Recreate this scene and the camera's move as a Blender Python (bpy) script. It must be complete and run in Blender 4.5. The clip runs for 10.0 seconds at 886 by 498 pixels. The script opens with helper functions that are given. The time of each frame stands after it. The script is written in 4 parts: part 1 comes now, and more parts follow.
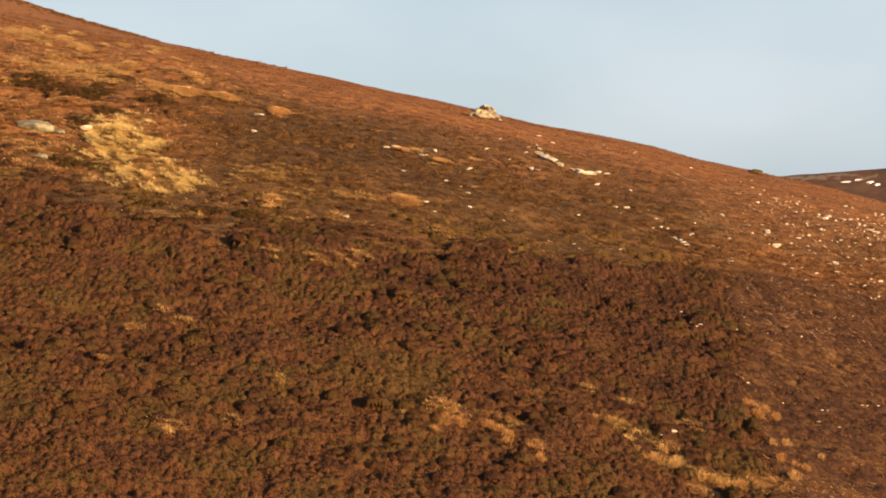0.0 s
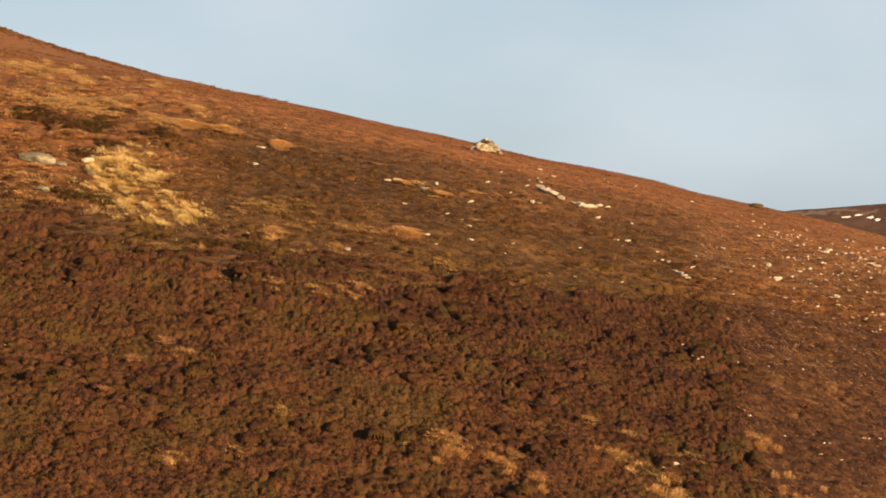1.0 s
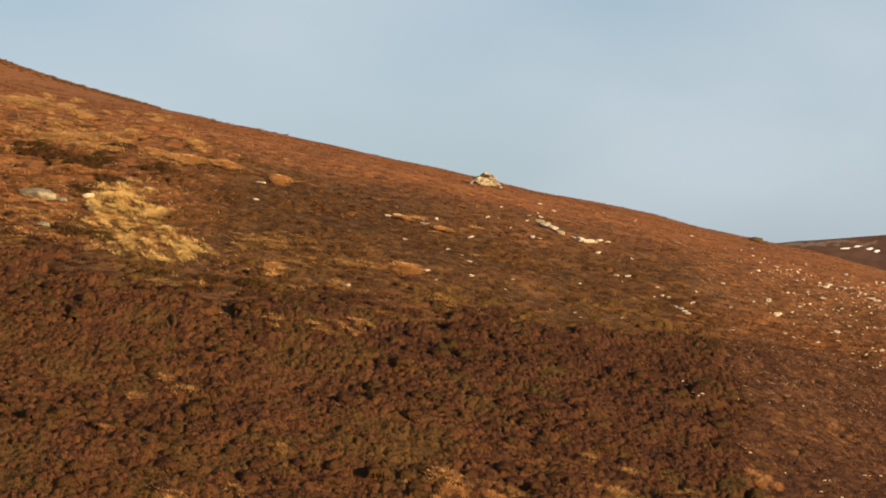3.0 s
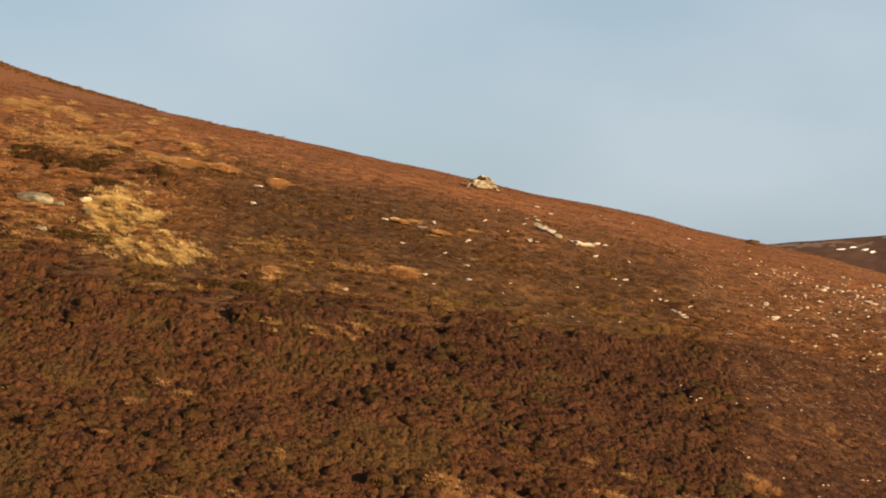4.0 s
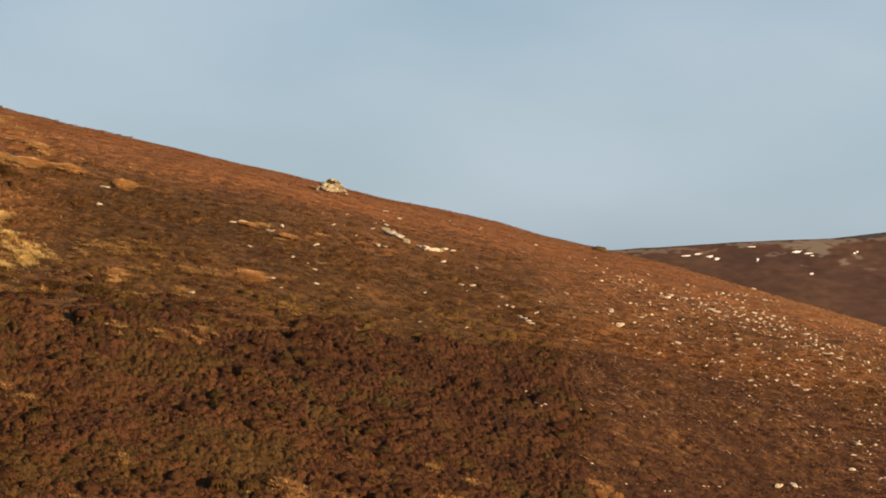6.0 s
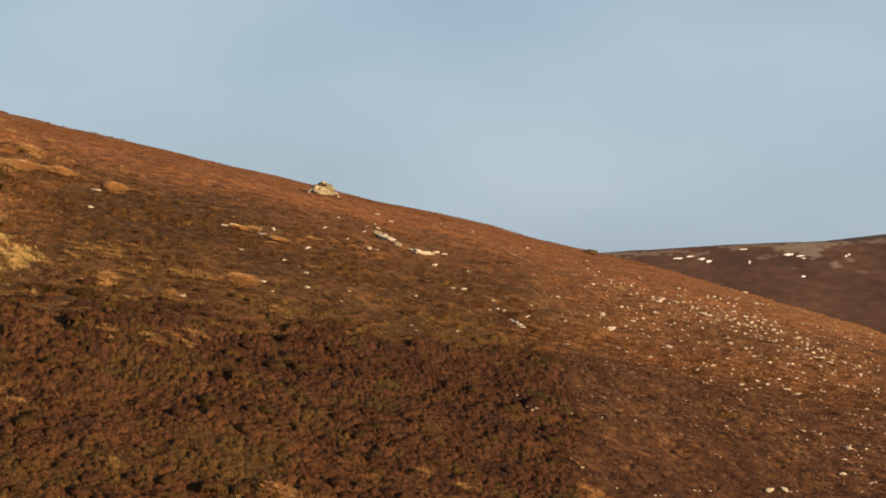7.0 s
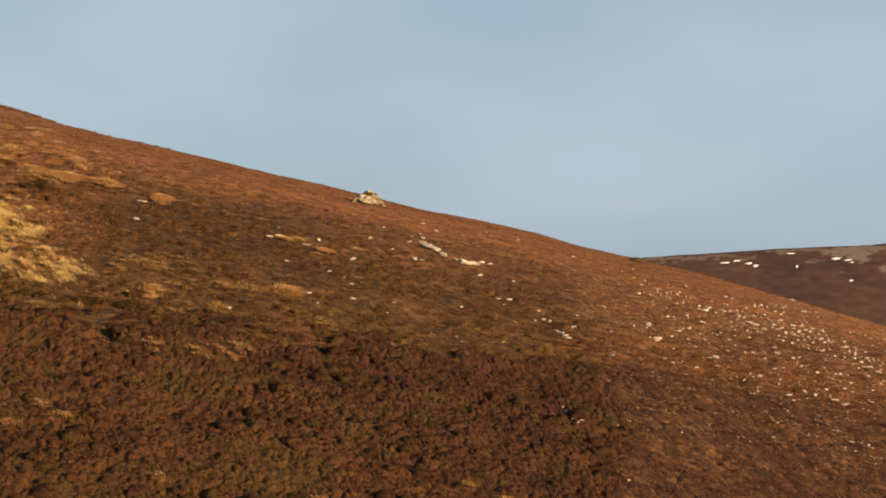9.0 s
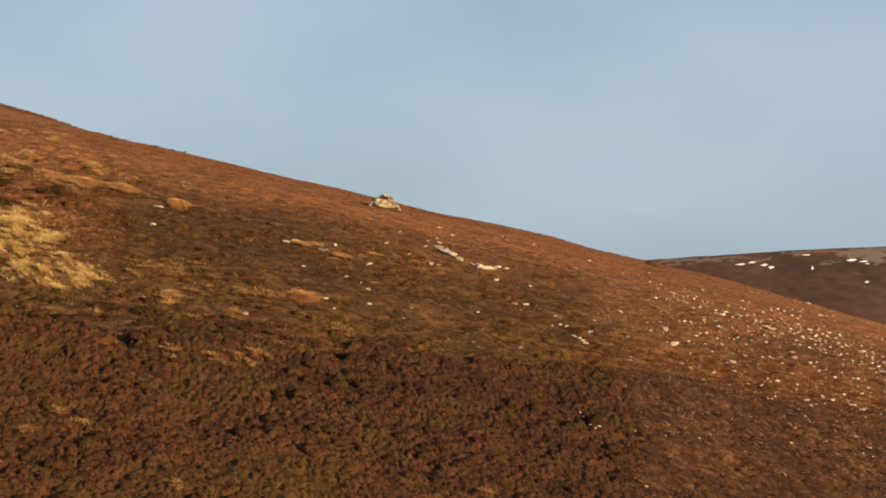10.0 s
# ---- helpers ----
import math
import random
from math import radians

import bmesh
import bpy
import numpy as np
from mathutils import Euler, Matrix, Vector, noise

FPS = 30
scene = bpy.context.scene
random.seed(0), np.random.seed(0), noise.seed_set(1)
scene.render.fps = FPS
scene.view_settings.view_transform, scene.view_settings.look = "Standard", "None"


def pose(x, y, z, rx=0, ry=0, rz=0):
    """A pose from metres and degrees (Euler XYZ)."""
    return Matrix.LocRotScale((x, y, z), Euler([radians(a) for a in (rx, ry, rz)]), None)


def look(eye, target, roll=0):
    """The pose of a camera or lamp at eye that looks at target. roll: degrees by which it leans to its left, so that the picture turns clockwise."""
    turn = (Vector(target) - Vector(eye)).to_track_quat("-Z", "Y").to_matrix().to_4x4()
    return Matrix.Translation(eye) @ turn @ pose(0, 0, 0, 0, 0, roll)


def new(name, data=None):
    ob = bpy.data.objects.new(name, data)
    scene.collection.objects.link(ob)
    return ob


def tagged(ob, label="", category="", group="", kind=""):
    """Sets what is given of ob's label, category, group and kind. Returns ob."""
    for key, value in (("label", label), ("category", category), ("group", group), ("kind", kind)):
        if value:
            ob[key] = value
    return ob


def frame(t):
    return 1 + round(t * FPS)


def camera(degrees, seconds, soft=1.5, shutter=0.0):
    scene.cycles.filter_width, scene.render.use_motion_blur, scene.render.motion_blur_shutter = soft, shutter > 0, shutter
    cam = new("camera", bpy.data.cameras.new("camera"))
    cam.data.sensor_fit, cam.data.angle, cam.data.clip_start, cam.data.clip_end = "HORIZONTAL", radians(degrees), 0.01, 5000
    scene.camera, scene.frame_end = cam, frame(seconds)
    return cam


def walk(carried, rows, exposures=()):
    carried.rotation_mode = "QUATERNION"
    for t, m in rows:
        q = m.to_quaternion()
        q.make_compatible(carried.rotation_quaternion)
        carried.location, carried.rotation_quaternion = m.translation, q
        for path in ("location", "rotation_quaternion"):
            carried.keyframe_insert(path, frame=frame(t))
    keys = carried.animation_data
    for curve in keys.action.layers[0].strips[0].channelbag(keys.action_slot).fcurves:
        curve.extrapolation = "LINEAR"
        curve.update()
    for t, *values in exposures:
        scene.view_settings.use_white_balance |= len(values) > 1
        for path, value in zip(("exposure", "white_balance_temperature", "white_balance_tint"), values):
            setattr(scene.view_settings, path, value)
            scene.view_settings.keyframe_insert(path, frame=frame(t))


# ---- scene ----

# ---- camera: a drone hovering over the glen, long lens ----
cam = camera(24.5, 10.0, soft=1.8)
PATH = [
    (0.0, pose(0.000, 0.000, 0.000, 89.000, 0.000, 0.000)),
    (0.5, pose(0.005, 0.005, -0.077, 89.393, -0.032, -0.004)),
    (1.0, pose(-0.049, -0.006, -0.097, 89.981, -0.045, 0.004)),
    (1.5, pose(-0.085, -0.030, -0.053, 90.539, -0.043, -0.002)),
    (2.0, pose(-0.071, -0.058, -0.015, 90.733, -0.060, -0.011)),
    (2.5, pose(-0.048, -0.069, 0.041, 90.807, -0.074, -0.006)),
    (4.0, pose(-0.162, -0.008, 0.265, 90.866, -0.071, -0.132)),
    (4.5, pose(-0.149, -0.042, 0.298, 90.877, -0.164, -0.926)),
    (5.0, pose(-0.126, -0.063, 0.322, 90.918, -0.363, -2.308)),
    (5.5, pose(-0.120, -0.071, 0.324, 90.942, -0.544, -3.616)),
    (6.0, pose(-0.127, -0.063, 0.343, 90.974, -0.656, -4.383)),
    (7.5, pose(-0.052, -0.015, 0.471, 91.067, -0.740, -4.615)),
    (8.0, pose(-0.022, -0.003, 0.538, 91.105, -0.742, -4.504)),
    (8.5, pose(-0.035, 0.028, 0.602, 91.131, -0.661, -3.884)),
    (9.0, pose(-0.043, 0.090, 0.685, 91.154, -0.584, -3.308)),
    (9.5, pose(-0.077, 0.141, 0.777, 91.179, -0.551, -3.001)),
    (10.0, pose(-0.124, 0.155, 0.846, 91.196, -0.528, -2.893)),
]
walk(cam, PATH, exposures=[(0.0, 1.70, 7100, 12), (1.0, 1.60, 7000, 11), (2.5, 1.44, 6850, 10), (4.5, 1.38, 6700, 9), (6.0, 1.29, 6600, 8), (7.5, 1.27, 6500, 8), (10.0, 1.26, 6500, 8)])

# ---- sky and sun: low evening sun behind and to the right of the camera ----
SUN = Vector((1.18, -1.00, 0.36)).normalized()
world = bpy.data.worlds.new("world")
scene.world = world
world.use_nodes = True
wt = world.node_tree
back = wt.nodes["Background"]
sky = wt.nodes.new("ShaderNodeTexSky")
sky.sky_type, sky.sun_disc = "NISHITA", False
sky.sun_elevation = math.asin(SUN.z)
sky.sun_rotation = math.atan2(SUN.x, SUN.y)
sky.air_density, sky.dust_density, sky.ozone_density = 1.0, 1.0, 1.5
coord = wt.nodes.new("ShaderNodeTexCoord")
squash = wt.nodes.new("ShaderNodeMapping")
squash.inputs["Scale"].default_value = (1.0, 1.0, 2.2)
squash.inputs["Rotation"].default_value = (0.0, 0.35, 0.2)
veil = wt.nodes.new("ShaderNodeTexNoise")
veil.inputs["Scale"].default_value = 5.0
veil.inputs["Detail"].default_value = 4.0
veil.inputs["Roughness"].default_value = 0.4
cover = wt.nodes.new("ShaderNodeMapRange")
cover.inputs["From Min"].default_value, cover.inputs["From Max"].default_value = 0.30, 0.72
cover.inputs["To Min"].default_value, cover.inputs["To Max"].default_value = 0.68, 0.92
scale = wt.nodes.new("ShaderNodeMix")
scale.data_type, scale.blend_type = "RGBA", "MULTIPLY"
scale.inputs[0].default_value = 1.0
scale.inputs[7].default_value = (0.045, 0.045, 0.045, 1)
thin = wt.nodes.new("ShaderNodeMix")
thin.data_type = "RGBA"
wisps = wt.nodes.new("ShaderNodeMix")
wisps.data_type = "RGBA"
wisps.inputs[6].default_value, wisps.inputs[7].default_value = (0.156, 0.206, 0.264, 1), (0.197, 0.236, 0.278, 1)
streak = wt.nodes.new("ShaderNodeMapRange")
streak.inputs["From Min"].default_value, streak.inputs["From Max"].default_value = 0.35, 0.65
wt.links.new(veil.outputs[0], streak.inputs[0])
wt.links.new(streak.outputs[0], wisps.inputs[0])
wt.links.new(wisps.outputs[2], thin.inputs[7])
wt.links.new(coord.outputs["Generated"], squash.inputs["Vector"])
wt.links.new(squash.outputs[0], veil.inputs["Vector"])
wt.links.new(veil.outputs[0], cover.inputs[0])
wt.links.new(sky.outputs[0], scale.inputs[6])
wt.links.new(scale.outputs[2], thin.inputs[6])
height = wt.nodes.new("ShaderNodeSeparateXYZ")
wt.links.new(coord.outputs["Generated"], height.inputs[0])
low = wt.nodes.new("ShaderNodeMapRange")
low.inputs["From Min"].default_value, low.inputs["From Max"].default_value = 0.16, 0.55
low.inputs["To Min"].default_value, low.inputs["To Max"].default_value = 1.0, 0.35
wt.links.new(height.outputs[2], low.inputs[0])
haze = wt.nodes.new("ShaderNodeMath")
haze.operation = "MULTIPLY"
wt.links.new(cover.outputs[0], haze.inputs[0])
wt.links.new(low.outputs[0], haze.inputs[1])
wt.links.new(haze.outputs[0], thin.inputs[0])
wt.links.new(thin.outputs[2], back.inputs[0])
back.inputs[1].default_value = 1.0

sun = new("sun", bpy.data.lights.new("sun", "SUN"))
sun.data.energy = 5.0
sun.data.angle = radians(0.6)
sun.data.color = (1.0, 0.645, 0.325)
sun.matrix_world = look(SUN * 200, (0, 0, 0))

rng = np.random.default_rng(7)


# ---- materials ----
def material(name, stops, noise_scale, island=0.35, rough=0.85, bump=0.0, fine=18.0, stretch=(1, 1, 1), thin=0.0, bold=1.0, plant=0.0):
    """Colour from two scales of noise over the world, with a share that differs from piece to piece."""
    m = bpy.data.materials.new(name)
    m.use_nodes = True
    t = m.node_tree
    n, l = t.nodes, t.links
    bsdf = n["Principled BSDF"]
    bsdf.inputs["Roughness"].default_value = rough
    bsdf.inputs["Specular IOR Level"].default_value = 0.2
    tc = n.new("ShaderNodeTexCoord")
    mp = n.new("ShaderNodeMapping")
    mp.inputs["Scale"].default_value = stretch
    l.new(tc.outputs["Object"], mp.inputs[0])
    big = n.new("ShaderNodeTexNoise")
    big.inputs["Scale"].default_value = noise_scale
    big.inputs["Detail"].default_value = 4.0
    small = n.new("ShaderNodeTexNoise")
    small.inputs["Scale"].default_value = fine
    small.inputs["Detail"].default_value = 3.0
    l.new(mp.outputs[0], big.inputs["Vector"])
    l.new(mp.outputs[0], small.inputs["Vector"])
    geo = n.new("ShaderNodeNewGeometry")
    info = n.new("ShaderNodeObjectInfo")
    a = n.new("ShaderNodeMath")
    a.operation = "MULTIPLY_ADD"
    a.inputs[1].default_value = island
    l.new(geo.outputs["Random Per Island"], a.inputs[0])
    b = n.new("ShaderNodeMath")
    b.operation = "MULTIPLY_ADD"
    b.inputs[1].default_value = bold * (1.0 - island * 0.5)
    l.new(big.outputs[0], b.inputs[0])
    b.inputs[2].default_value = -0.25 * island + 0.5 * (1.0 - bold)
    l.new(b.outputs[0], a.inputs[2])
    c = n.new("ShaderNodeMath")
    c.operation = "MULTIPLY_ADD"
    c.inputs[1].default_value = 0.12
    l.new(info.outputs["Random"], c.inputs[0])
    l.new(a.outputs[0], c.inputs[2])
    ramp = n.new("ShaderNodeValToRGB")
    els = ramp.color_ramp.elements
    while len(els) < len(stops):
        els.new(0.5)
    for e, (p, col) in zip(els, stops):
        e.position, e.color = p, (*col, 1)
    d = n.new("ShaderNodeMath")
    d.operation = "MULTIPLY_ADD"
    d.inputs[1].default_value = plant
    at = n.new("ShaderNodeAttribute")
    at.attribute_name = "plant"
    l.new(at.outputs["Fac"], d.inputs[0])
    lower = n.new("ShaderNodeMath")
    lower.operation = "SUBTRACT"
    lower.inputs[1].default_value = 0.5 * plant
    l.new(c.outputs[0], lower.inputs[0])
    l.new(lower.outputs[0], d.inputs[2])
    l.new(d.outputs[0], ramp.inputs[0])
    vary = n.new("ShaderNodeMapRange")
    vary.inputs["From Min"].default_value, vary.inputs["From Max"].default_value = 0.3, 0.7
    vary.inputs["To Min"].default_value, vary.inputs["To Max"].default_value = 0.70, 1.25
    l.new(small.outputs[0], vary.inputs[0])
    mul = n.new("ShaderNodeMix")
    mul.data_type, mul.blend_type = "RGBA", "MULTIPLY"
    mul.inputs[0].default_value = 1.0
    l.new(ramp.outputs[0], mul.inputs[6])
    l.new(vary.outputs[0], mul.inputs[7])
    l.new(mul.outputs[2], bsdf.inputs["Base Color"])
    if thin:
        glow = n.new("ShaderNodeBsdfTranslucent")
        l.new(mul.outputs[2], glow.inputs["Color"])
        both = n.new("ShaderNodeMixShader")
        both.inputs[0].default_value = thin
        l.new(bsdf.outputs[0], both.inputs[1])
        l.new(glow.outputs[0], both.inputs[2])
        l.new(both.outputs[0], n["Material Output"].inputs["Surface"])
    if bump:
        bp = n.new("ShaderNodeBump")
        bp.inputs["Strength"].default_value = bump
        bp.inputs["Distance"].default_value = 0.08
        l.new(small.outputs[0], bp.inputs["Height"])
        l.new(bp.outputs[0], bsdf.inputs["Normal"])
    return m


M_GROUND = material("moor_ground", [(0.30, (0.0324, 0.0165, 0.0082)), (0.48, (0.0508, 0.0258, 0.0113)), (0.60, (0.0562, 0.0319, 0.0134)), (0.74, (0.0799, 0.0412, 0.0175))], 0.35, 0.0, 0.95, 0.8, 5.0, stretch=(0.476, 0.680, 0.680))


def tinted(m, name, colours):
    """Lets a share of another growth, given per corner of the mesh, show through."""
    t = m.node_tree
    n, l = t.nodes, t.links
    bsdf = n["Principled BSDF"]
    out = bsdf.inputs["Base Color"].links[0].from_socket
    at = n.new("ShaderNodeAttribute")
    at.attribute_name = name
    tc = n.new("ShaderNodeTexCoord")
    no = n.new("ShaderNodeTexNoise")
    no.inputs["Scale"].default_value = 2.2
    no.inputs["Detail"].default_value = 5.0
    mp = n.new("ShaderNodeMapping")
    mp.inputs["Scale"].default_value = (0.5, 1.5, 1.0)
    l.new(tc.outputs["Object"], mp.inputs[0])
    l.new(mp.outputs[0], no.inputs["Vector"])
    ramp = n.new("ShaderNodeValToRGB")
    for e, p, col in zip(ramp.color_ramp.elements, (0.35, 0.65), colours):
        e.position, e.color = p, (*col, 1)
    l.new(no.outputs[0], ramp.inputs[0])
    mix = n.new("ShaderNodeMix")
    mix.data_type = "RGBA"
    l.new(at.outputs["Fac"], mix.inputs[0])
    l.new(out, mix.inputs[6])
    l.new(ramp.outputs[0], mix.inputs[7])
    l.new(mix.outputs[2], bsdf.inputs["Base Color"])


tinted(M_GROUND, "sedge", ((0.088, 0.037, 0.014), (0.162, 0.073, 0.027)))
tinted(M_GROUND, "burnt", ((0.030, 0.013, 0.009), (0.084, 0.042, 0.020)))
tinted(M_GROUND, "hay", ((0.240, 0.140, 0.048), (0.420, 0.280, 0.105)))


def mottled(m, name, low, high):
    """Lighter and darker tufts, by a value that each tuft has over all its corners."""
    t = m.node_tree
    n, l = t.nodes, t.links
    bsdf = n["Principled BSDF"]
    out = bsdf.inputs["Base Color"].links[0].from_socket
    at = n.new("ShaderNodeAttribute")
    at.attribute_name = name
    ramp = n.new("ShaderNodeValToRGB")
    for e, p, col in zip(ramp.color_ramp.elements, (0.0, 1.0), (low, high)):
        e.position, e.color = p, (*col, 1)
    l.new(at.outputs["Fac"], ramp.inputs[0])
    mul = n.new("ShaderNodeMix")
    mul.data_type, mul.blend_type = "RGBA", "MULTIPLY"
    mul.inputs[0].default_value = 1.0
    l.new(out, mul.inputs[6])
    l.new(ramp.outputs[0], mul.inputs[7])
    l.new(mul.outputs[2], bsdf.inputs["Base Color"])


mottled(M_GROUND, "tuft", (0.42, 0.40, 0.42), (1.62, 1.60, 1.50))
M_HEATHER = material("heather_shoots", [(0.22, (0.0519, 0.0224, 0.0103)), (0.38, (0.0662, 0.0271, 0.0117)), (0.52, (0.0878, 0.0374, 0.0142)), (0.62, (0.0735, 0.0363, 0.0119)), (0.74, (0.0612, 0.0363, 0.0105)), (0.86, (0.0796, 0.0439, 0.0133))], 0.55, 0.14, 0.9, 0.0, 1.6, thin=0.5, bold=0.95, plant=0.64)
# M_BASE and M_OLD_BASE: the shoots' colours times about 0.82, for the growth beneath
M_BASE = material("heather_canopy", [(0.22, (0.0428, 0.0184, 0.0084)), (0.38, (0.0549, 0.0225, 0.0097)), (0.52, (0.0726, 0.0310, 0.0117)), (0.62, (0.0608, 0.0299, 0.0098)), (0.74, (0.0505, 0.0299, 0.0086)), (0.86, (0.0659, 0.0360, 0.0109))], 0.55, 0.0, 0.95, 1.0, 20.0, bold=0.95, plant=0.64)
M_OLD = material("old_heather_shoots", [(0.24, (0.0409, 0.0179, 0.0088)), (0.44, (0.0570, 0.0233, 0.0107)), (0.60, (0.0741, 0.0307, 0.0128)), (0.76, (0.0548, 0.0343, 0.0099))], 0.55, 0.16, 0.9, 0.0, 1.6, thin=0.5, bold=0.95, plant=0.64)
M_OLD_BASE = material("old_heather_canopy", [(0.24, (0.0339, 0.0148, 0.0072)), (0.44, (0.0474, 0.0192, 0.0089)), (0.60, (0.0616, 0.0253, 0.0105)), (0.76, (0.0455, 0.0283, 0.0080))], 0.55, 0.0, 0.95, 1.0, 20.0, bold=0.95, plant=0.64)
# dark brown for the skyline boulder, whose shaded side is put into the colour
M_SHADED_BOULDER = material("shaded_boulder", [(0.30, (0.038, 0.018, 0.011)), (0.50, (0.067, 0.030, 0.015)), (0.70, (0.057, 0.038, 0.014))], 0.55, 0.3, 0.95, 0.8, 12.0)
M_OLIVE = material("moor_grass", [(0.28, (0.0530, 0.0240, 0.0110)), (0.45, (0.0700, 0.0330, 0.0130)), (0.60, (0.0806, 0.0430, 0.0160)), (0.80, (0.1187, 0.0630, 0.0230))], 0.4, 0.25, thin=0.35)
M_MOSSY = material("olive_heath_shoots", [(0.28, (0.0480, 0.0255, 0.0090)), (0.45, (0.0650, 0.0365, 0.0115)), (0.60, (0.0780, 0.0470, 0.0140)), (0.80, (0.1150, 0.0720, 0.0220))], 0.4, 0.25, thin=0.35)
M_RUSSET = material("russet_sedge", [(0.28, (0.0818, 0.0312, 0.0104)), (0.50, (0.1473, 0.0548, 0.0198)), (0.78, (0.2253, 0.0964, 0.0302))], 0.25, 0.45, thin=0.35)
M_BURNT = material("burnt_stubble", [(0.20, (0.0348, 0.0129, 0.0123)), (0.42, (0.0765, 0.0310, 0.0209)), (0.62, (0.1182, 0.0550, 0.0285)), (0.90, (0.2159, 0.1109, 0.0551))], 0.22, 0.8, thin=0.25)
M_CHAR = material("charred_heath_shoots", [(0.22, (0.0173, 0.0074, 0.0050)), (0.42, (0.0335, 0.0143, 0.0078)), (0.60, (0.0484, 0.0221, 0.0103)), (0.76, (0.0662, 0.0327, 0.0136)), (0.92, (0.1094, 0.0581, 0.0254))], 0.45, 0.0, 0.95, 0.6, 10.0, plant=0.60)
M_STRAW = material("bleached_straw", [(0.25, (0.3303, 0.1818, 0.0669)), (0.50, (0.5762, 0.3753, 0.1528)), (0.78, (0.7683, 0.5571, 0.2713))], 0.8, 0.7, thin=0.45)
M_STRAW_RED = material("orange_straw", [(0.25, (0.2816, 0.1338, 0.0517)), (0.50, (0.4750, 0.2592, 0.1049)), (0.78, (0.6700, 0.4218, 0.1862))], 0.8, 0.7, thin=0.45)
M_EMBER = material("orange_matted_grass", [(0.25, (0.270, 0.130, 0.050)), (0.48, (0.510, 0.295, 0.122)), (0.75, (0.760, 0.515, 0.245))], 0.8, 0.45, thin=0.45, plant=0.4)
M_TWIG = material("dry_heath_twigs", [(0.20, (0.045, 0.021, 0.010)), (0.45, (0.110, 0.054, 0.023)), (0.62, (0.180, 0.098, 0.040)), (0.85, (0.330, 0.205, 0.092))], 0.5, 0.85, thin=0.25)
M_STRAND = material("bleached_stems", [(0.20, (0.075, 0.034, 0.020)), (0.45, (0.235, 0.118, 0.064)), (0.65, (0.430, 0.255, 0.150)), (0.85, (0.680, 0.490, 0.320))], 0.5, 0.85, thin=0.25)
M_DULL = material("weathered_grass", [(0.25, (0.2125, 0.1196, 0.0414)), (0.50, (0.3750, 0.2318, 0.0828)), (0.78, (0.5750, 0.3782, 0.1495))], 0.9, 0.6, thin=0.4)
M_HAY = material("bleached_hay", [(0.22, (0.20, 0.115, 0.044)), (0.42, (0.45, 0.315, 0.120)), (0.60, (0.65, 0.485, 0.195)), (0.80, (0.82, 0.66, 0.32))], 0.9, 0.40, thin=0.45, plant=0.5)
M_STONE = material("pale_lichened_stone", [(0.30, (0.2484, 0.2162, 0.1702)), (0.46, (0.4140, 0.3726, 0.3128)), (0.62, (0.5336, 0.4922, 0.4232)), (0.82, (0.3680, 0.3496, 0.2714))], 2.5, 0.1, 0.9, 0.7, 14.0)
M_CRAG = material("weathered_outcrop_stone", [(0.30, (0.1152, 0.1031, 0.0717)), (0.46, (0.2415, 0.2146, 0.1567)), (0.60, (0.3622, 0.3259, 0.2444)), (0.80, (0.2173, 0.2080, 0.1355))], 1.6, 0.1, 0.9, 0.9, 9.0)
M_GREY = material("grey_granite", [(0.30, (0.065, 0.061, 0.045)), (0.50, (0.141, 0.134, 0.102)), (0.70, (0.220, 0.207, 0.154))], 2.0, 0.1, 0.9, 0.9, 9.0)
M_SNOW = material("old_snow", [(0.30, (0.72, 0.74, 0.80)), (0.70, (0.86, 0.87, 0.90))], 0.3, 0.0, 0.6, 0.3, 2.0)


def far_material():
    """Heather on the far hill, with grey scree towards its rim."""
    m = material("far_moor", [(0.30, (0.0370, 0.0215, 0.0180)), (0.50, (0.0560, 0.0300, 0.0235)), (0.68, (0.0770, 0.0440, 0.0300))], 0.012, 0.0, 0.95, 0.0, 0.10)
    t = m.node_tree
    n, l = t.nodes, t.links
    bsdf = n["Principled BSDF"]
    moor = bsdf.inputs["Base Color"].links[0].from_socket
    edge = n.new("ShaderNodeAttribute")
    edge.attribute_name = "scree"
    mix = n.new("ShaderNodeMix")
    mix.data_type = "RGBA"
    mix.inputs[7].default_value = (0.135, 0.114, 0.098, 1)
    l.new(edge.outputs["Fac"], mix.inputs[0])
    l.new(moor, mix.inputs[6])
    l.new(mix.outputs[2], bsdf.inputs["Base Color"])
    return m


M_FAR = far_material()


# ---- the lie of the land ----
LATTICE = rng.random((256, 256))


def lumps(x, y, size, shift=0):
    """Smooth noise from 0 to 1 over the plan, with lumps of about that size in metres."""
    u, v = np.asarray(x, float) / size + 40.3 + 17 * shift, np.asarray(y, float) / size + 71.7 + 29 * shift
    i, j = np.floor(u).astype(int), np.floor(v).astype(int)
    a, b = u - i, v - j
    a, b = a * a * (3 - 2 * a), b * b * (3 - 2 * b)
    g = lambda p, q: LATTICE[p % 256, q % 256]
    return (g(i, j) * (1 - a) + g(i + 1, j) * a) * (1 - b) + (g(i, j + 1) * (1 - a) + g(i + 1, j + 1) * a) * b


